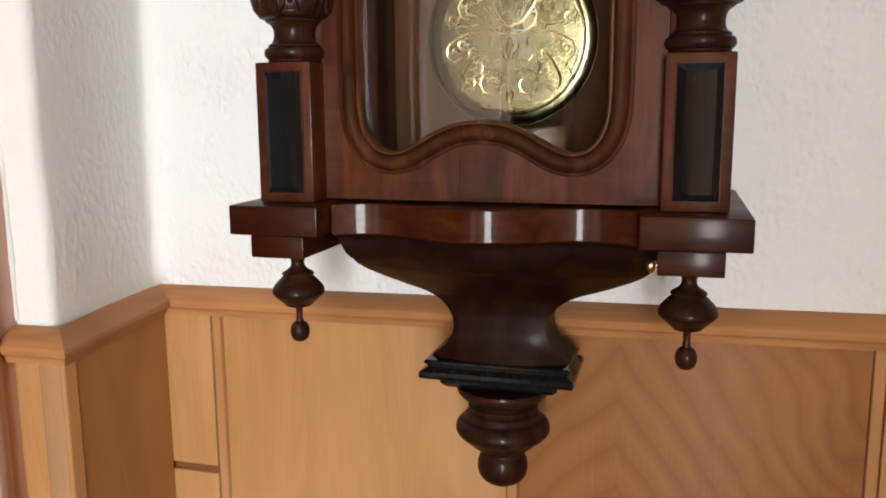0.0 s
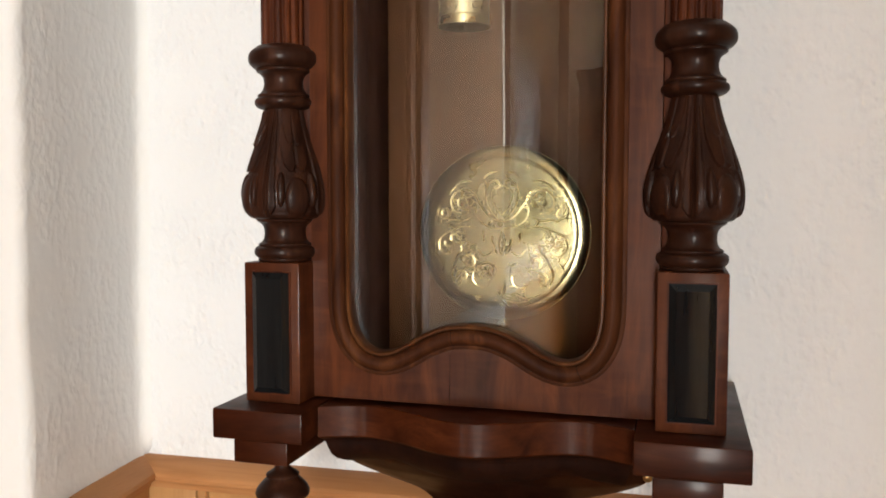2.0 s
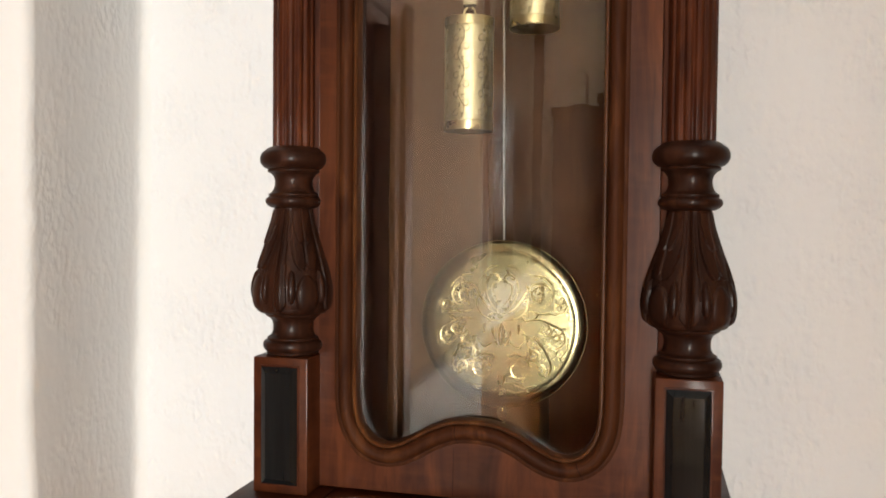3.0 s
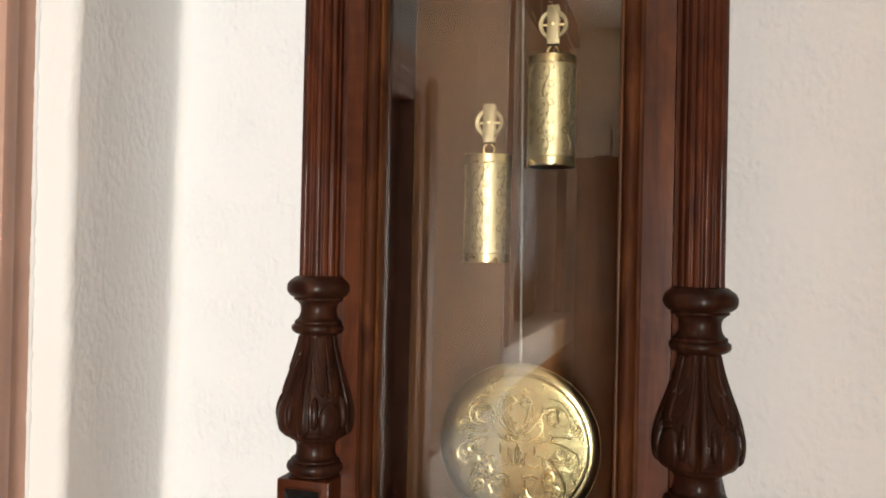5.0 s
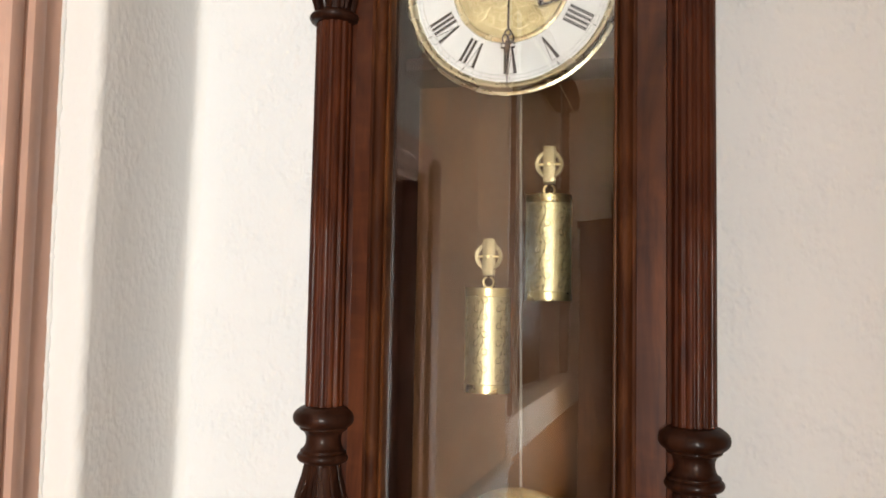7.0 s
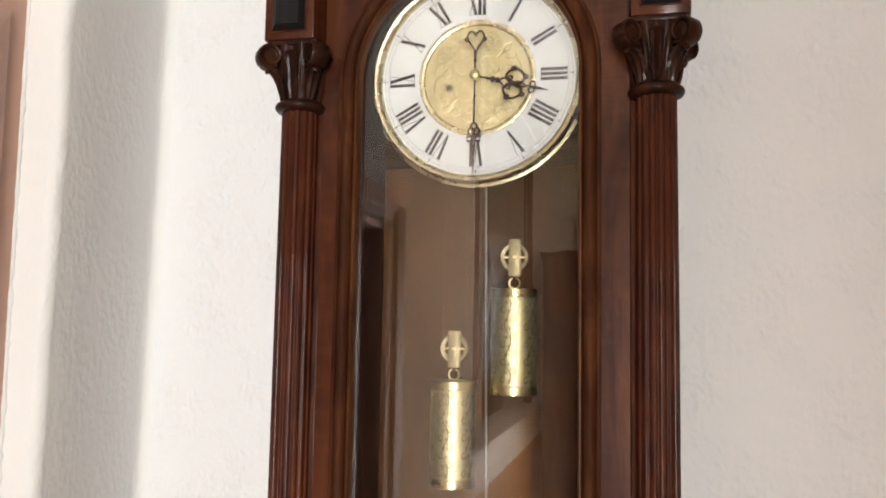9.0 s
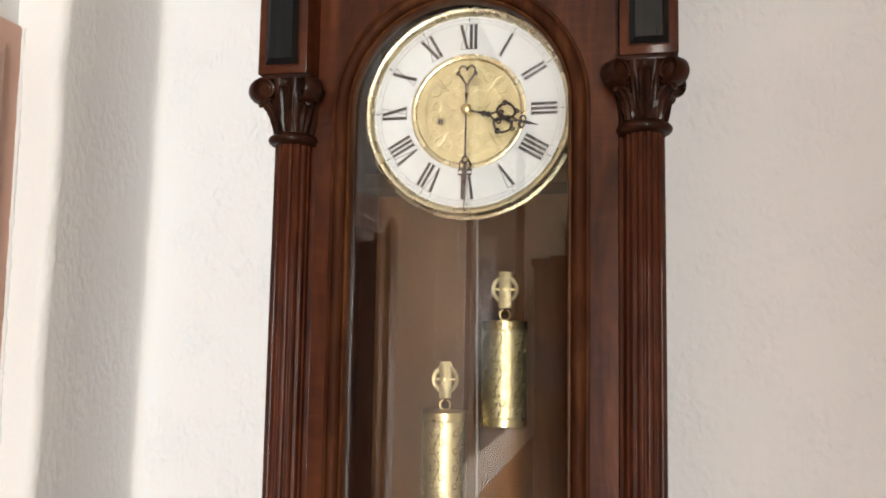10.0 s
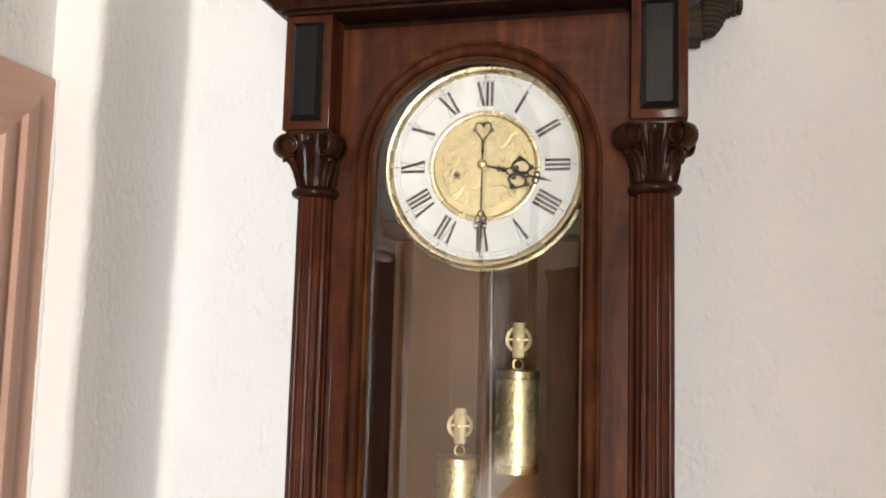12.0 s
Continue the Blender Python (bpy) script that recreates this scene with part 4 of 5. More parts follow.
right += [(0.1045 * math.cos(a), 1.926 + 0.1045 * math.sin(a)) for a in (math.pi / 2 * k / 20 for k in range(1, 21))]
# the opening sits slightly off the middle of the case
opening = [(x - 0.0045, z) for x, z in right + [(-x, z) for x, z in reversed(right[1:-1])]]


def offset_line(line, d):
    """The closed line moved outwards by d."""
    out = []
    n = len(line)
    for i in range(n):
        (x0, z0), (x1, z1) = line[i - 1], line[(i + 1) % n]
        l = math.hypot(x1 - x0, z1 - z0)
        out.append((line[i][0] + d * (z1 - z0) / l, line[i][1] - d * (x1 - x0) / l))
    return out


DX, DZ0, DZ1 = 0.1440, 1.2295, 2.0690
inner = offset_line(opening, 0.004)
cz = 1.62


def to_edge(x, z):
    dx, dz = x, z - cz
    k = min(DX / abs(dx) if abs(dx) > 1e-9 else 1e9, ((DZ1 - cz) / dz if dz > 0 else (DZ0 - cz) / dz) if abs(dz) > 1e-9 else 1e9)
    return (dx * k, cz + dz * k)


pts = [(p, to_edge(*p)) for p in inner]
for cxx, czz in ((DX, DZ0), (DX, DZ1), (-DX, DZ1), (-DX, DZ0)):
    # the nearest spoke goes to the corner itself
    i = min(range(len(pts)), key=lambda q: math.hypot(pts[q][1][0] - cxx, pts[q][1][1] - czz))
    pts[i] = (pts[i][0], (cxx, czz))
ins, outs = [p for p, _ in pts], [q for _, q in pts]
bm = bmesh.new()
rings = [[(x, -0.1515, z) for x, z in ins], [(x, -0.1720, z) for x, z in ins], [(x, -0.1720, z) for x, z in outs], [(x, -0.1515, z) for x, z in outs]]
skin(bm, rings + [rings[0]], True, False)
bmesh.ops.remove_doubles(bm, verts=bm.verts, dist=1e-6)
cdoor = part("glazed_door", bm, VENEER, clock, "walnut-veneered door frame with arched opening", 30)
bead = [(0.0032, -0.1600), (0.0032, -0.1738), (0.0040, -0.1762), (0.0065, -0.1790), (0.0095, -0.1798), (0.0128, -0.1785), (0.0154, -0.1755), (0.0162, -0.1736), (0.0178, -0.1738), (0.0192, -0.1730), (0.0195, -0.1716), (0.0042, -0.1716), (0.0038, -0.1600)]
lip = [(-0.0005, -0.1600), (-0.0005, -0.1722), (-0.0001, -0.1742), (0.0010, -0.1752), (0.0022, -0.1750), (0.0031, -0.1738), (0.0031, -0.1600)]


def round_opening(profile):
    """A moulding of that profile led once round the opening."""
    lines = [offset_line(opening, d) for d, _ in profile]
    bm = bmesh.new()
    rings = [[(lines[k][i][0], profile[k][1], lines[k][i][1]) for k in range(len(profile))] for i in range(len(opening))]
    skin(bm, rings + [rings[0]], True, False)
    bmesh.ops.remove_doubles(bm, verts=bm.verts, dist=1e-6)
    return bm


part("bead_moulding", round_opening(bead), BEAD_WOOD, cdoor, "rounded walnut bead round the glass", 40)
part("inner_lip", round_opening(lip), LIT_LIP_WOOD, cdoor, "rubbed walnut lip along the glass, lightened for its lit edge", 40)
for at in (-0.0212, 0.0797):
    # hairline joint across the bead
    i = min(range(len(opening)), key=lambda q: abs(opening[q][0] - at) + (1 if opening[q][1] > 1.4 else 0))
    a, b = opening[i], opening[(i + 1) % len(opening)]
    run = math.hypot(b[0] - a[0], b[1] - a[1])
    ux, uz = (b[0] - a[0]) / run, (b[1] - a[1]) / run
    bm = bmesh.new()
    skin(bm, [[(a[0] + uz * d + ux * e, y - 0.00025, a[1] - ux * d + uz * e) for d, y in bead] for e in (0.0, 0.0007)])
    part("joint", bm, SHADE_AND_JOINT, cdoor)
bm = bmesh.new()
skin(bm, [[(-0.0216 + 0.0008 * noise.noise((3.0, 0.1, 40 * z)), y, z), (-0.0211 + 0.0008 * noise.noise((3.0, 0.1, 40 * z)), y, z)] for y in (-0.1722,) for z in (1.2305, 1.236, 1.242, 1.248, 1.254, 1.260, 1.266, 1.272)], False)
bmesh.ops.solidify(bm, geom=bm.faces, thickness=0.0004)
part("veneer_crack", bm, SHADE_AND_JOINT, cdoor)
bm = bmesh.new()
pane_line = offset_line(opening, 0.003)
slab(bm, pane_line, -0.1632, -0.1608)
pane = part("glass_pane", bm, GLASS, cdoor, "clear reflecting glass pane")
pane.visible_shadow = False

# ---- dial ----
DZ, DY = 1.9300, -0.1405


def disc_ring(profile, segs=96):
    """A ring about the dial's axle: profile of (radius, y), closed."""
    rings = []
    for i in range(segs):
        a = 2 * math.pi * i / segs
        rings.append([(r * math.sin(a), y, DZ + r * math.cos(a)) for r, y in profile])
    return skin(bmesh.new(), rings + [rings[0]], True, False)


dial = part("chapter_ring", disc_ring([(0.0560, DY), (0.0570, DY - 0.0006), (0.0950, DY - 0.0006), (0.0955, DY), (0.0955, DY + 0.003), (0.0560, DY + 0.003)]), ENAMEL, clock, "white enamel dial ring")
part("bezel", disc_ring([(0.0946, DY - 0.0008), (0.0952, DY - 0.0030), (0.0962, DY - 0.0052), (0.0990, DY - 0.0072), (0.1012, DY - 0.0074), (0.1028, DY - 0.0058), (0.1034, DY - 0.0020), (0.1036, DY + 0.0030), (0.1062, DY + 0.0040), (0.1062, DY + 0.006), (0.0946, DY + 0.006)]), BRASS_PALE, dial, "polished brass bezel")
part("inner_ring", disc_ring([(0.0515, DY + 0.0005), (0.0525, DY - 0.0014), (0.0545, DY - 0.0022), (0.0565, DY - 0.0018), (0.0575, DY - 0.0003), (0.0575, DY + 0.002), (0.0515, DY + 0.002)]), BRASS_PALE, dial, "brass ring")
part("centre_plate", disc_ring([(0.0003, DY + 0.0012), (0.0520, DY + 0.0012), (0.0520, DY + 0.003), (0.0003, DY + 0.003)]), BRASS_CENTRE, dial, "matt engraved brass centre")


def flat_bar(bm, x0, z0, x1, z1, w0, w1, y, thick=0.0003):
    d = Vector((x1 - x0, z1 - z0)).normalized()
    nx, nz = -d.y, d.x
    quad = [(x0 + nx * w0 / 2, z0 + nz * w0 / 2), (x1 + nx * w1 / 2, z1 + nz * w1 / 2), (x1 - nx * w1 / 2, z1 - nz * w1 / 2), (x0 - nx * w0 / 2, z0 - nz * w0 / 2)]
    slab(bm, quad, y - thick, y)


def numeral(text, hour):
    """Roman figure with thick and thin strokes, its head outwards."""
    widths = {"I": 0.0046, "V": 0.0092, "X": 0.0092}
    total = sum(widths[c] for c in text)
    bm = bmesh.new()
    at = -total / 2
    y = DY - 0.0008
    r0, r1 = 0.0620, 0.0866
    for c in text:
        w = widths[c]
        if c == "I":
            flat_bar(bm, at + w / 2, r0, at + w / 2, r1, 0.0030, 0.0030, y)
            for r in (r0, r1):
                flat_bar(bm, at, r, at + w, r, 0.0004, 0.0004, y)
        elif c == "V":
            flat_bar(bm, at + 0.0016, r1, at + w / 2 + 0.0004, r0, 0.0033, 0.0019, y)
            flat_bar(bm, at + w - 0.0008, r1, at + w / 2 + 0.0006, r0, 0.0006, 0.0006, y)
            flat_bar(bm, at + 0.0002, r1, at + w - 0.0002, r1, 0.0004, 0.0004, y)
        else:
            flat_bar(bm, at + 0.0014, r1, at + w - 0.0014, r0, 0.0032, 0.0032, y)
            flat_bar(bm, at + w - 0.0012, r1, at + 0.0012, r0, 0.0006, 0.0006, y)
            for r in (r0, r1):
                flat_bar(bm, at + 0.0002, r, at + w - 0.0002, r, 0.0004, 0.0004, y)
        at += w
    a = 2 * math.pi * hour / 12
    bmesh.ops.transform(bm, matrix=Matrix.Translation((0, 0, DZ)) @ Matrix.Rotation(a, 4, "Y"), verts=bm.verts)
    return bm


for h, text in enumerate(("I", "II", "III", "IIII", "V", "VI", "VII", "VIII", "IX", "X", "XI", "XII"), 1):
    part("numeral", numeral(text, h), INK, dial, "black Roman numeral " + text)
for k in range(60):
    a = 2 * math.pi * k / 60
    s, c = math.sin(a), math.cos(a)
    near, far, wide = (0.0896, 0.0936, 0.0010) if k % 5 == 0 else (0.0884, 0.0920, 0.00035)
    bm = bmesh.new()
    flat_bar(bm, near * s, DZ + near * c, far * s, DZ + far * c, wide, wide, DY - 0.0008)
    part("minute_mark", bm, INK if k % 5 == 0 else TRACK_INK, dial)
for r in (0.0882, 0.0919):
    part("minute_circle", disc_ring([(r, DY - 0.0007), (r, DY - 0.00095), (r + 0.0003, DY - 0.00095), (r + 0.0003, DY - 0.0007)]), TRACK_INK, dial)
bm = lathe([(-0.0004, 0.0015), (-0.0012, 0.0034), (-0.0004, 0.0044), (0.0008, 0.0046), (0.0010, 0.0015)], 0, 0, 24)
bmesh.ops.transform(bm, matrix=pose(-0.0274, DY + 0.0006, 1.9208, -90, 0, 0) @ pose(0, 0, 0, 180, 0, 0), verts=bm.verts)
key = part("winding_hole", bm, BRASS_DULL, dial, "winding hole with brass collar")
part("winding_arbor", boxed(-0.0297, -0.0251, DY - 0.0016, DY + 0.0011, 1.9185, 1.9231, 0.0012), INK, key)


def loop(bm, cx, cz, rx, rz, y, radius, a0=0, a1=360, steps=24):
    tube(bm, [(cx + rx * math.sin(radians(a)), y, cz + rz * math.cos(radians(a))) for a in (a0 + (a1 - a0) * i / steps for i in range(steps + 1))], radius, 6)


def pointer_long():
    """Minute pointer drawn pointing up from the axle, with a heart tail."""
    bm = bmesh.new()
    y = 0.0
    flat_bar(bm, 0, 0.003, 0, 0.0445, 0.0016, 0.0024, y, 0.0007)
    loop(bm, 0, 0.0470, 0.0028, 0.0028, y, 0.0009, 0, 360)
    loop(bm, -0.0030, 0.0520, 0.0024, 0.0036, y, 0.0008, 20, 330)
    loop(bm, 0.0030, 0.0520, 0.0024, 0.0036, y, 0.0008, -330, -20)
    loop(bm, -0.0042, 0.0585, 0.0026, 0.0024, y, 0.0009, -60, 250)
    loop(bm, 0.0042, 0.0585, 0.0026, 0.0024, y, 0.0009, -250, 60)
    flat_bar(bm, 0, 0.0540, 0, 0.0640, 0.0030, 0.0042, y, 0.0007)
    flat_bar(bm, 0, 0.0640, 0, 0.0770, 0.0040, 0.0020, y, 0.0007)
    flat_bar(bm, 0, 0.0770, 0, 0.0955, 0.0018, 0.0006, y, 0.0006)
    flat_bar(bm, 0, -0.003, 0, -0.0225, 0.0016, 0.0030, y, 0.0007)
    for s in (-1, 1):
        tube(bm, spline([(0, y, -0.0215), (s * 0.0030, y, -0.0265), (s * 0.0072, y, -0.0325), (s * 0.0078, y, -0.0375), (s * 0.0050, y, -0.0405), (s * 0.0014, y, -0.0392), (0, y, -0.0360)], 5), 0.0009, 6)
        loop(bm, s * 0.0088, -0.0330, 0.0012, 0.0012, y, 0.0007)
    return bm


def pointer_short():
    """Hour pointer with a pierced heart and a trefoil below its point."""
    bm = bmesh.new()
    y = 0.0
    flat_bar(bm, 0, 0.003, 0, 0.0190, 0.0018, 0.0018, y, 0.0007)
    for r, w in ((0.0130, 0.0024), (0.0165, 0.0020)):
        loop(bm, 0, r, w, 0.0011, y, 0.0007)
    for s in (-1, 1):
        loop(bm, s * 0.0056, 0.0290, 0.0054, 0.0068, y, 0.0010)
        loop(bm, s * 0.0112, 0.0262, 0.0013, 0.0012, y, 0.0010)
        loop(bm, s * 0.0038, 0.0255, 0.0013, 0.0014, y, 0.0007)
        loop(bm, s * 0.0078, 0.0368, 0.0013, 0.0013, y, 0.0008)
        loop(bm, s * 0.0030, 0.0430, 0.0026, 0.0024, y, 0.0008)
        tube(bm, spline([(0, y, 0.0180), (s * 0.0026, y, 0.0205), (s * 0.0030, y, 0.0240), (s * 0.0010, y, 0.0290), (s * 0.0022, y, 0.0330), (0, y, 0.0390)], 5), 0.0008, 6)
    flat_bar(bm, 0, 0.0385, 0, 0.0490, 0.0016, 0.0030, y, 0.0007)
    flat_bar(bm, 0, 0.0490, 0, 0.0620, 0.0032, 0.0006, y, 0.0006)
    return bm


for name, maker, angle, y in (("hour_pointer", pointer_short, 104.0, DY - 0.0062), ("minute_pointer", pointer_long, 180.5, DY - 0.0092)):
    bm = maker()
    for v in bm.verts:
        # stretched to the pointers' true reach
        if maker is pointer_long:
            v.co.z *= 1.055
        else:
            v.co.x *= 1.0 + 0.32 * max(0.0, 1.0 - abs(v.co.z - 0.029) / 0.014)
            v.co.z = 1.31 * v.co.z if v.co.z < 0.043 else 0.0563 + 0.80 * (v.co.z - 0.043)
    bmesh.ops.transform(bm, matrix=Matrix.Translation((0, y, DZ)) @ Matrix.Rotation(radians(angle), 4, "Y"), verts=bm.verts)
    part(name, bm, BLUED, dial, "pierced dark steel " + name.replace("_", " "))
part("axle_cap", disc_ring([(0.0003, DY - 0.0128), (0.0022, DY - 0.0126), (0.0042, DY - 0.0118), (0.0050, DY - 0.0106), (0.0048, DY - 0.0096), (0.0030, DY - 0.0094), (0.0030, DY + 0.0015), (0.0003, DY + 0.0015)], 32), BRASS, dial, "round brass axle cap")
part("movement", boxed(-0.055, 0.055, DY + 0.007, -0.060, 1.880, 1.985, 0.002), BRASS, clock, "brass clock movement behind the dial")
part("seat_board", boxed(-0.127, 0.127, -0.095, -0.0215, 1.866, 1.879, 0.001), SHADE_AND_JOINT, clock)

# ---- pendulum ----
BX, BY, BZ, BR = 0.005, -0.084, 1.3680, 0.0785
bm = bmesh.new()
tube(bm, [(BX, BY, BZ + 0.06), (-0.0005, BY, 1.862)], 0.0010, 10)
pendulum = part("pendulum", bm, ROD, clock, "slim pendulum rod with round brass bob")
dome = [(0.0003, -0.0050)] + [(r, -0.0050 + 0.0017 * (r / 0.06) ** 2) for r in (0.015, 0.03, 0.045, 0.055, 0.063, 0.0668)]
dome += [(0.0676, -0.0024), (0.0682, -0.0020), (0.0684, 0.0040), (0.060, 0.0070), (0.0003, 0.0095)]
rings = []
for i in range(96):
    a = 2 * math.pi * i / 96
    rings.append([(BX + r * math.sin(a), BY + y - 0.006, BZ + r * math.cos(a)) for r, y in dome])
bob = part("bob", skin(bmesh.new(), rings + [rings[0]], True, False), BRASS_BOB, pendulum, "round embossed brass bob", 40)


rings = []
for i in range(96):
    a = 2 * math.pi * i / 96
    rings.append([(BX + r * math.sin(a), BY + y - 0.006, BZ + r * math.cos(a)) for r, y in ((0.0682, -0.0021), (0.0700, -0.0019), (0.0725, -0.0013), (0.0750, -0.0003), (0.0768, 0.0008), (0.0777, 0.0018), (0.0782, 0.0018), (0.0785, 0.0026), (0.0785, 0.0042), (0.0682, 0.0050))])
part("bob_rim", skin(bmesh.new(), rings + [rings[0]], True, False), BRASS_RIM, bob, "polished sloping brass rim", 40)


def bob_y(x, z):
    r = math.hypot(x, z)
    return BY - 0.006 - 0.0050 + 0.0017 * (r / 0.06) ** 2


def relief(points, radius, taper=True):
    bm = bmesh.new()
    tube(bm, [(BX + v.x, bob_y(v.x, v.y) + 0.35 * radius, BZ + v.y) for v in spline([(x, z, 0) for x, z in points], 7)], radius, 6, False, taper)
    return bm


def curl(cx, cz, r, turns, start, sense):
    n = int(10 * turns) + 2
    return [(cx + r * (1 - 0.62 * i / n) * math.cos(start + sense * 2 * math.pi * turns * i / n), cz + r * (1 - 0.62 * i / n) * math.sin(start + sense * 2 * math.pi * turns * i / n)) for i in range(n + 1)]


for s in (-1, 1):
    for pts, r in (
        ([(0.0, 0.010), (s * 0.010, 0.020), (s * 0.0150, 0.034), (s * 0.012, 0.044), (s * 0.005, 0.047), (s * 0.002, 0.042), (s * 0.006, 0.039)], 0.0015),
        ([(-s * 0.004, 0.010), (s * 0.010, 0.014), (s * 0.020, 0.026), (s * 0.026, 0.036), (s * 0.038, 0.039), (s * 0.047, 0.030), (s * 0.044, 0.020), (s * 0.036, 0.018)], 0.0017),
        (curl(s * 0.0345, 0.0280, 0.0085, 1.2, 0.5, s), 0.0012),
        (curl(s * 0.0530, 0.0180, 0.0070, 1.3, 2.0, -s), 0.0013),
        ([(s * 0.022, 0.004), (s * 0.034, 0.006), (s * 0.046, 0.002), (s * 0.056, -0.004), (s * 0.058, -0.014), (s * 0.050, -0.020), (s * 0.043, -0.014)], 0.0018),
        (curl(s * 0.0430, -0.0040, 0.0065, 1.2, 1.0, s), 0.0012),
        ([(s * 0.030, -0.010), (s * 0.040, -0.022), (s * 0.046, -0.036), (s * 0.043, -0.046)], 0.0019),
        ([(s * 0.052, -0.026), (s * 0.056, -0.034), (s * 0.048, -0.042)], 0.0015),
        (curl(s * 0.0165, -0.0400, 0.0115, 1.25, 1.6, -s), 0.0014),
        ([(s * 0.003, -0.034), (s * 0.012, -0.027), (s * 0.021, -0.029)], 0.0017),
        (curl(s * 0.0300, -0.0260, 0.0075, 1.1, 3.0, s), 0.0012),
        ([(s * 0.002, -0.044), (s * 0.003, -0.050), (s * 0.0012, -0.056)], 0.0020),
        ([(s * 0.003, -0.020), (s * 0.0075, -0.010), (s * 0.0085, -0.002)], 0.0016),
        ([(0.0, -0.020), (s * 0.0022, -0.010), (0.0, 0.003)], 0.0016),
        ([(s * 0.016, -0.008), (s * 0.0165, 0.002)], 0.0018),
        ([(s * 0.008, -0.016), (s * 0.016, -0.020), (s * 0.022, -0.014)], 0.0012),
        ([(s * 0.012, -0.054), (s * 0.022, -0.058), (s * 0.034, -0.054)], 0.0013),
        ([(0.0, 0.016), (s * 0.007, 0.025), (s * 0.0095, 0.035), (s * 0.006, 0.041)], 0.0008),
        ([(0.0, 0.004), (s * 0.012, 0.006), (s * 0.022, 0.013), (s * 0.0235, 0.024), (s * 0.017, 0.031)], 0.0010),
        ([(s * 0.004, 0.055), (s * 0.012, 0.053), (s * 0.017, 0.048)], 0.0011),
        ([(s * 0.027, 0.046), (s * 0.036, 0.046), (s * 0.044, 0.041), (s * 0.049, 0.034)], 0.0012),
        ([(s * 0.040, 0.041), (s * 0.037, 0.034), (s * 0.040, 0.028)], 0.0014),
        ([(s * 0.056, 0.028), (s * 0.061, 0.018), (s * 0.062, 0.006)], 0.0010),
        ([(s * 0.051, 0.010), (s * 0.045, 0.012), (s * 0.036, 0.011), (s * 0.028, 0.014)], 0.0011),
        ([(s * 0.062, -0.008), (s * 0.060, -0.020), (s * 0.054, -0.030)], 0.0010),
        (curl(s * 0.0330, -0.0130, 0.0060, 1.2, 0.4, -s), 0.0010),
        (curl(s * 0.0505, -0.0090, 0.0050, 1.1, 2.4, s), 0.0010),
        (curl(s * 0.0360, -0.0390, 0.0062, 1.1, 4.0, s), 0.0011),
        ([(s * 0.024, -0.016), (s * 0.027, -0.026), (s * 0.023, -0.036)], 0.0010),
        ([(s * 0.006, -0.026), (s * 0.008, -0.034), (s * 0.005, -0.041)], 0.0012),
        ([(s * 0.004, -0.060), (s * 0.014, -0.062), (s * 0.026, -0.059)], 0.0010),
    ):
        part("relief", relief(pts, 0.66 * r), BRASS_LINE, bob)
        if len(pts) > 4:
            # small leaf lobes branching off the stem
            way = spline([(x, z, 0) for x, z in pts], 4)
            bm = bmesh.new()
            for i in range(3, len(way) - 2, 4):
                d = (way[i + 1] - way[i - 1]).normalized()
                hand = -1 if (i // 4) % 2 else 1
                nx, nz = -d.y * hand, d.x * hand
                reach = 2.6 * r
                tip = [(way[i].x + reach * (0.5 * f * d.x + f * nx + 0.35 * f * f * d.x), way[i].y + reach * (0.5 * f * d.y + f * nz + 0.35 * f * f * d.y)) for f in (0.1, 0.5, 0.85, 1.1)]
                if math.hypot(*tip[-1]) < 0.064:
                    tube(bm, [(BX + x, bob_y(x, z) + 0.2 * r, BZ + z) for x, z in tip], 0.55 * r, 6, False, True)
            part("leaf_relief", bm, BRASS_LINE, bob)
for k in range(4):
    for side in (-1, 1):
        # raised scrolls on the dial centre
        turn = Matrix.Translation((0, DY + 0.0012, DZ)) @ Matrix.Rotation(radians(90 * k + 45), 4, "Y")
        for pts, rad in ((curl(side * 0.0085, 0.0390, 0.0066, 1.3, 1.2, side), 0.0007), (curl(side * 0.0170, 0.0270, 0.0060, 1.3, 2.6, -side), 0.0007), ([(0.0, 0.0480), (side * 0.0030, 0.0420), (side * 0.0010, 0.0340), (0.0, 0.0270)], 0.0008), ([(side * 0.0020, 0.0260), (side * 0.0085, 0.0220), (side * 0.0100, 0.0150), (side * 0.0055, 0.0120), (side * 0.0035, 0.0165)], 0.0007), ([(side * 0.0150, 0.0400), (side * 0.0235, 0.0370), (side * 0.0275, 0.0300)], 0.0008)):
            bm = bmesh.new()
            tube(bm, [turn @ Vector((v.x, 0.0001, v.y)) for v in spline([(x, z, 0) for x, z in pts], 5)], rad, 6, False, True)
            part("engraved_scroll", bm, BRASS_SCROLL, dial)
bm = lathe([(1.2690, 0.0014), (1.2745, 0.0018), (1.2790, 0.0032), (1.2835, 0.0056), (1.2875, 0.0060), (1.2890, 0.0040), (1.2930, 0.0030)], BX, BY, 16)
part("rating_nut", bm, BRASS_PALE, pendulum, "small brass rating nut")

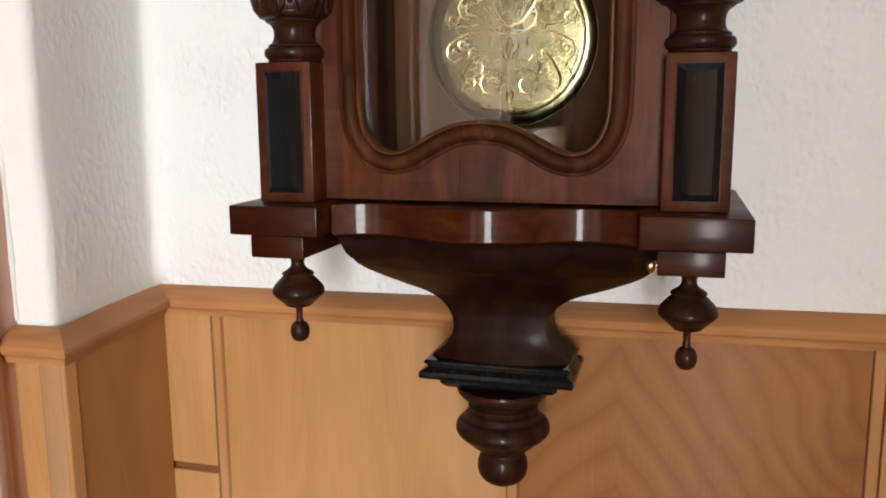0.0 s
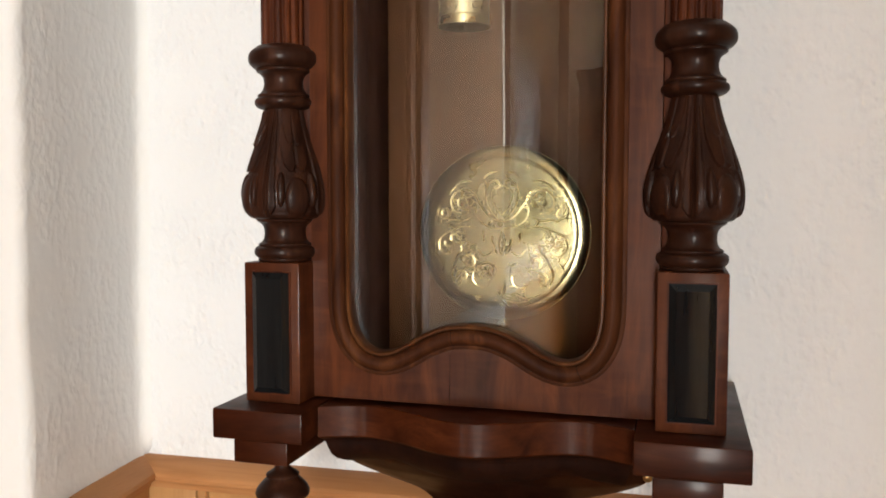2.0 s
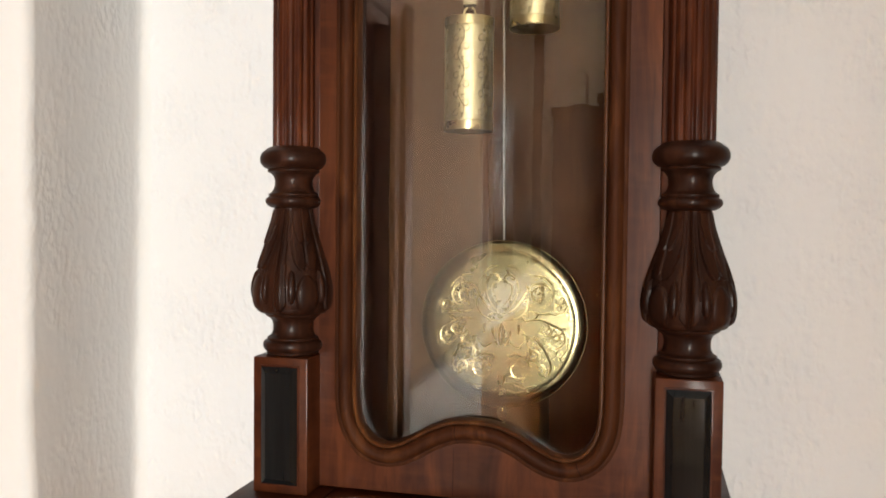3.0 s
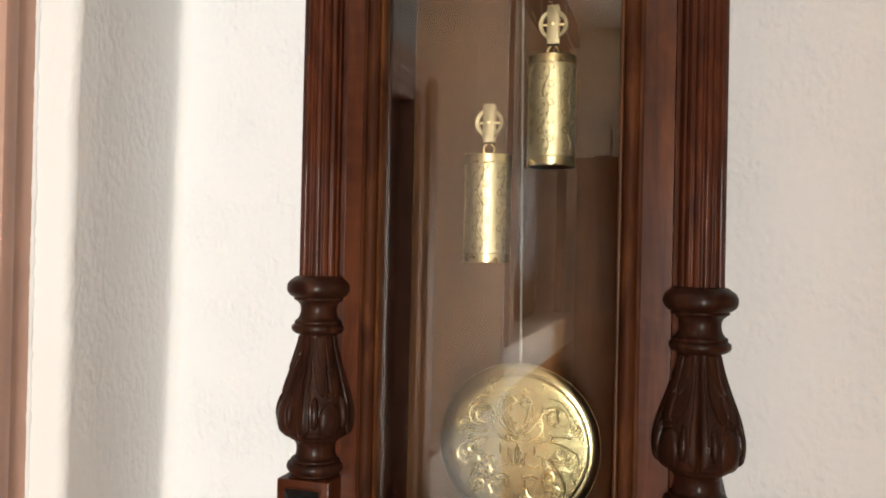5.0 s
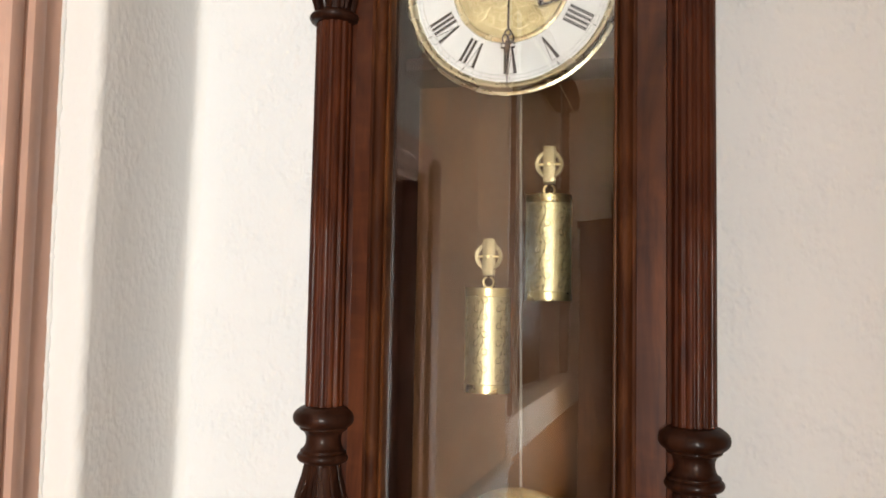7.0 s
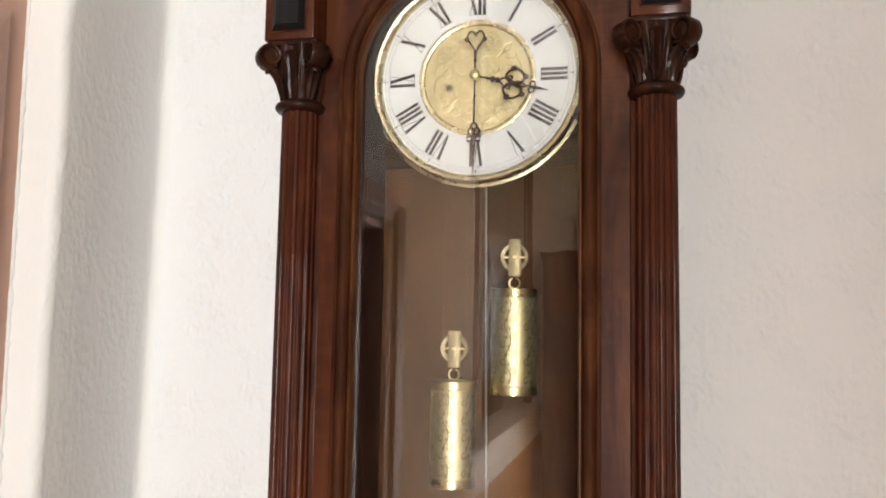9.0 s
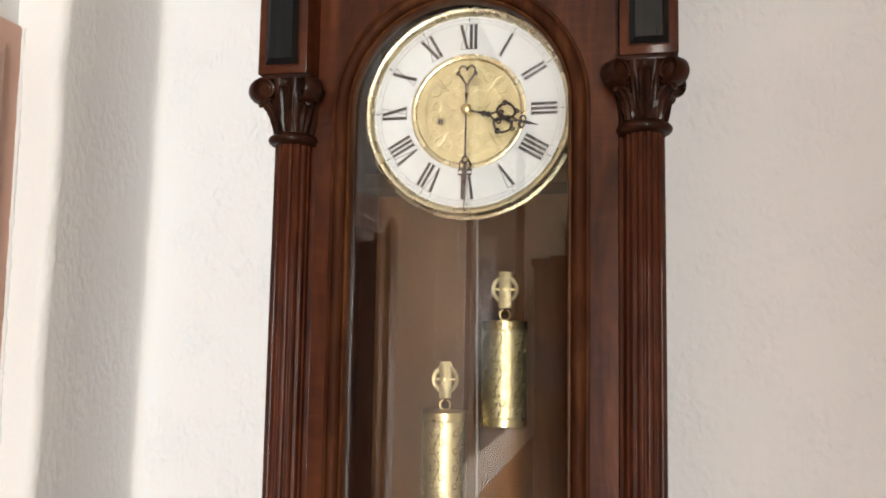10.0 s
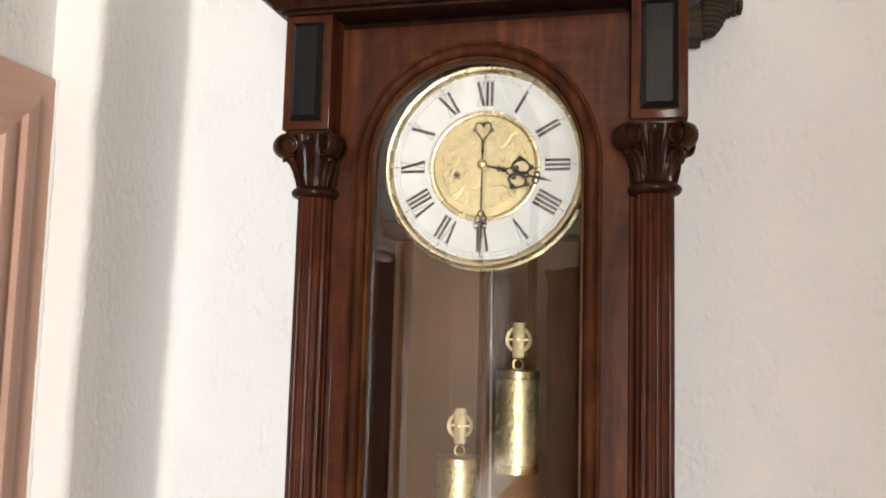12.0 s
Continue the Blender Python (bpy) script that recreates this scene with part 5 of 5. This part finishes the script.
# ---- weights ----
for wx, z0, z1 in ((-0.0195, 1.5425, 1.6400), (0.0375, 1.6290, 1.7268)):
    wy, r = -0.1335, 0.0214
    prof = [(z0, 0.0005), (z0, r - 0.0012), (z0 + 0.0010, r), (z0 + 0.0080, r), (z0 + 0.0084, r - 0.0003), (z1 - 0.0084, r - 0.0003), (z1 - 0.0080, r), (z1 - 0.0010, r), (z1, r - 0.0012), (z1 + 0.0006, 0.0005)]
    bm = lathe(prof, wx, wy, 64)
    weight = part("weight", bm, BRASS_EMBOSSED, clock, "brass cylinder weight engraved with leafy scrolls", 30)
    for zb in (z0, z1 - 0.0078):
        part("collar", lathe([(zb, r + 0.00005), (zb + 0.0004, r + 0.0003), (zb + 0.0074, r + 0.0003), (zb + 0.0078, r + 0.00005)], wx, wy, 64), BRASS_BAND, weight, "plain brass band", 30)
    low, tall = z0 + 0.0090, z1 - z0 - 0.0180

    def on_barrel(u, w):
        th = -math.pi / 2 + u / r
        return (wx + (r - 0.0003) * math.cos(th), wy + (r - 0.0003) * math.sin(th), low + w)

    for face in range(6):
        # a leafy vine climbing each sixth of the barrel
        mid_u = (face - 0.12) * 2 * math.pi * r / 6
        bm = bmesh.new()
        tube(bm, [on_barrel(mid_u + 0.0030 * math.sin(2 * math.pi * 2.5 * k / 60), tall * k / 60) for k in range(61)], 0.0005, 6)
        for k in range(10):
            side = 1 if k % 2 else -1
            root = tall * (k + 0.35) / 10
            cu, cw = mid_u + side * 0.0042, root + 0.0022
            tube(bm, [on_barrel(cu + side * 0.0036 * (1 - 0.6 * q / 14) * math.cos(2.4 - 6.6 * q / 14), cw + 0.0036 * (1 - 0.6 * q / 14) * math.sin(2.4 - 6.6 * q / 14)) for q in range(15)], 0.0006, 6, False, True)
            for lean, size in ((0.5, 0.0042), (1.1, 0.0034), (-0.4, 0.0030)):
                tube(bm, [on_barrel(mid_u - side * size * f * math.cos(lean), root + size * f * math.sin(lean) + 0.0006 * math.sin(3 * f)) for f in (0.1, 0.4, 0.7, 1.0)], 0.0006, 6, False, True)
        part("engraved_vine", bm, BRASS_ETCHED, weight, "", 60)
    pz = z1 + 0.0300
    bm = bmesh.new()
    loop(bm, wx, z1 + 0.0056, 0.0050, 0.0050, wy, 0.0009, 20, 340)
    part("hook", bm, BRASS, weight)
    rim = []
    for i in range(40):
        a = 2 * math.pi * i / 40
        rim.append([(wx + q * math.sin(a), wy + y, pz + q * math.cos(a)) for q, y in ((0.0098, -0.0016), (0.0131, -0.0022), (0.0127, 0.0), (0.0131, 0.0022), (0.0098, 0.0016))])
    wheel = part("pulley_wheel", skin(bmesh.new(), rim + [rim[0]], True, False), BRASS_DULL, weight)
    bm = bmesh.new()
    flat_bar(bm, wx - 0.0100, pz, wx + 0.0100, pz, 0.0016, 0.0016, wy + 0.0005, 0.001)
    flat_bar(bm, wx, pz - 0.0100, wx, pz + 0.0100, 0.0016, 0.0016, wy + 0.0005, 0.001)
    part("spokes", bm, BRASS, wheel)
    cheek = part("pulley_cheek", boxed(wx - 0.0052, wx + 0.0052, wy - 0.0042, wy - 0.0032, pz - 0.0168, pz + 0.0168, 0.0003), BRASS_DULL, weight)
    part("pulley_cheek", boxed(wx - 0.0052, wx + 0.0052, wy + 0.0032, wy + 0.0042, pz - 0.0168, pz + 0.0168, 0.0003), BRASS_DULL, weight)
    part("pulley_bar", boxed(wx - 0.0052, wx + 0.0052, wy - 0.0042, wy + 0.0042, pz - 0.0178, pz - 0.0168, 0.0002), BRASS_DULL, weight)
    bm = lathe([(-0.0052, 0.0004), (-0.0050, 0.0014), (-0.0040, 0.0017), (0.0048, 0.0014), (0.0052, 0.0004)], 0, 0, 14)
    bmesh.ops.transform(bm, matrix=pose(wx, wy, pz, 90, 0, 0), verts=bm.verts)
    part("pin", bm, BRASS, cheek)
    for s in (-1, 1):
        bm = bmesh.new()
        tube(bm, [(wx + s * 0.0112, wy, pz + 0.002), (wx + s * 0.0106, wy, 1.862)], 0.0003, 5)
        part("cable", bm, CABLE, weight)
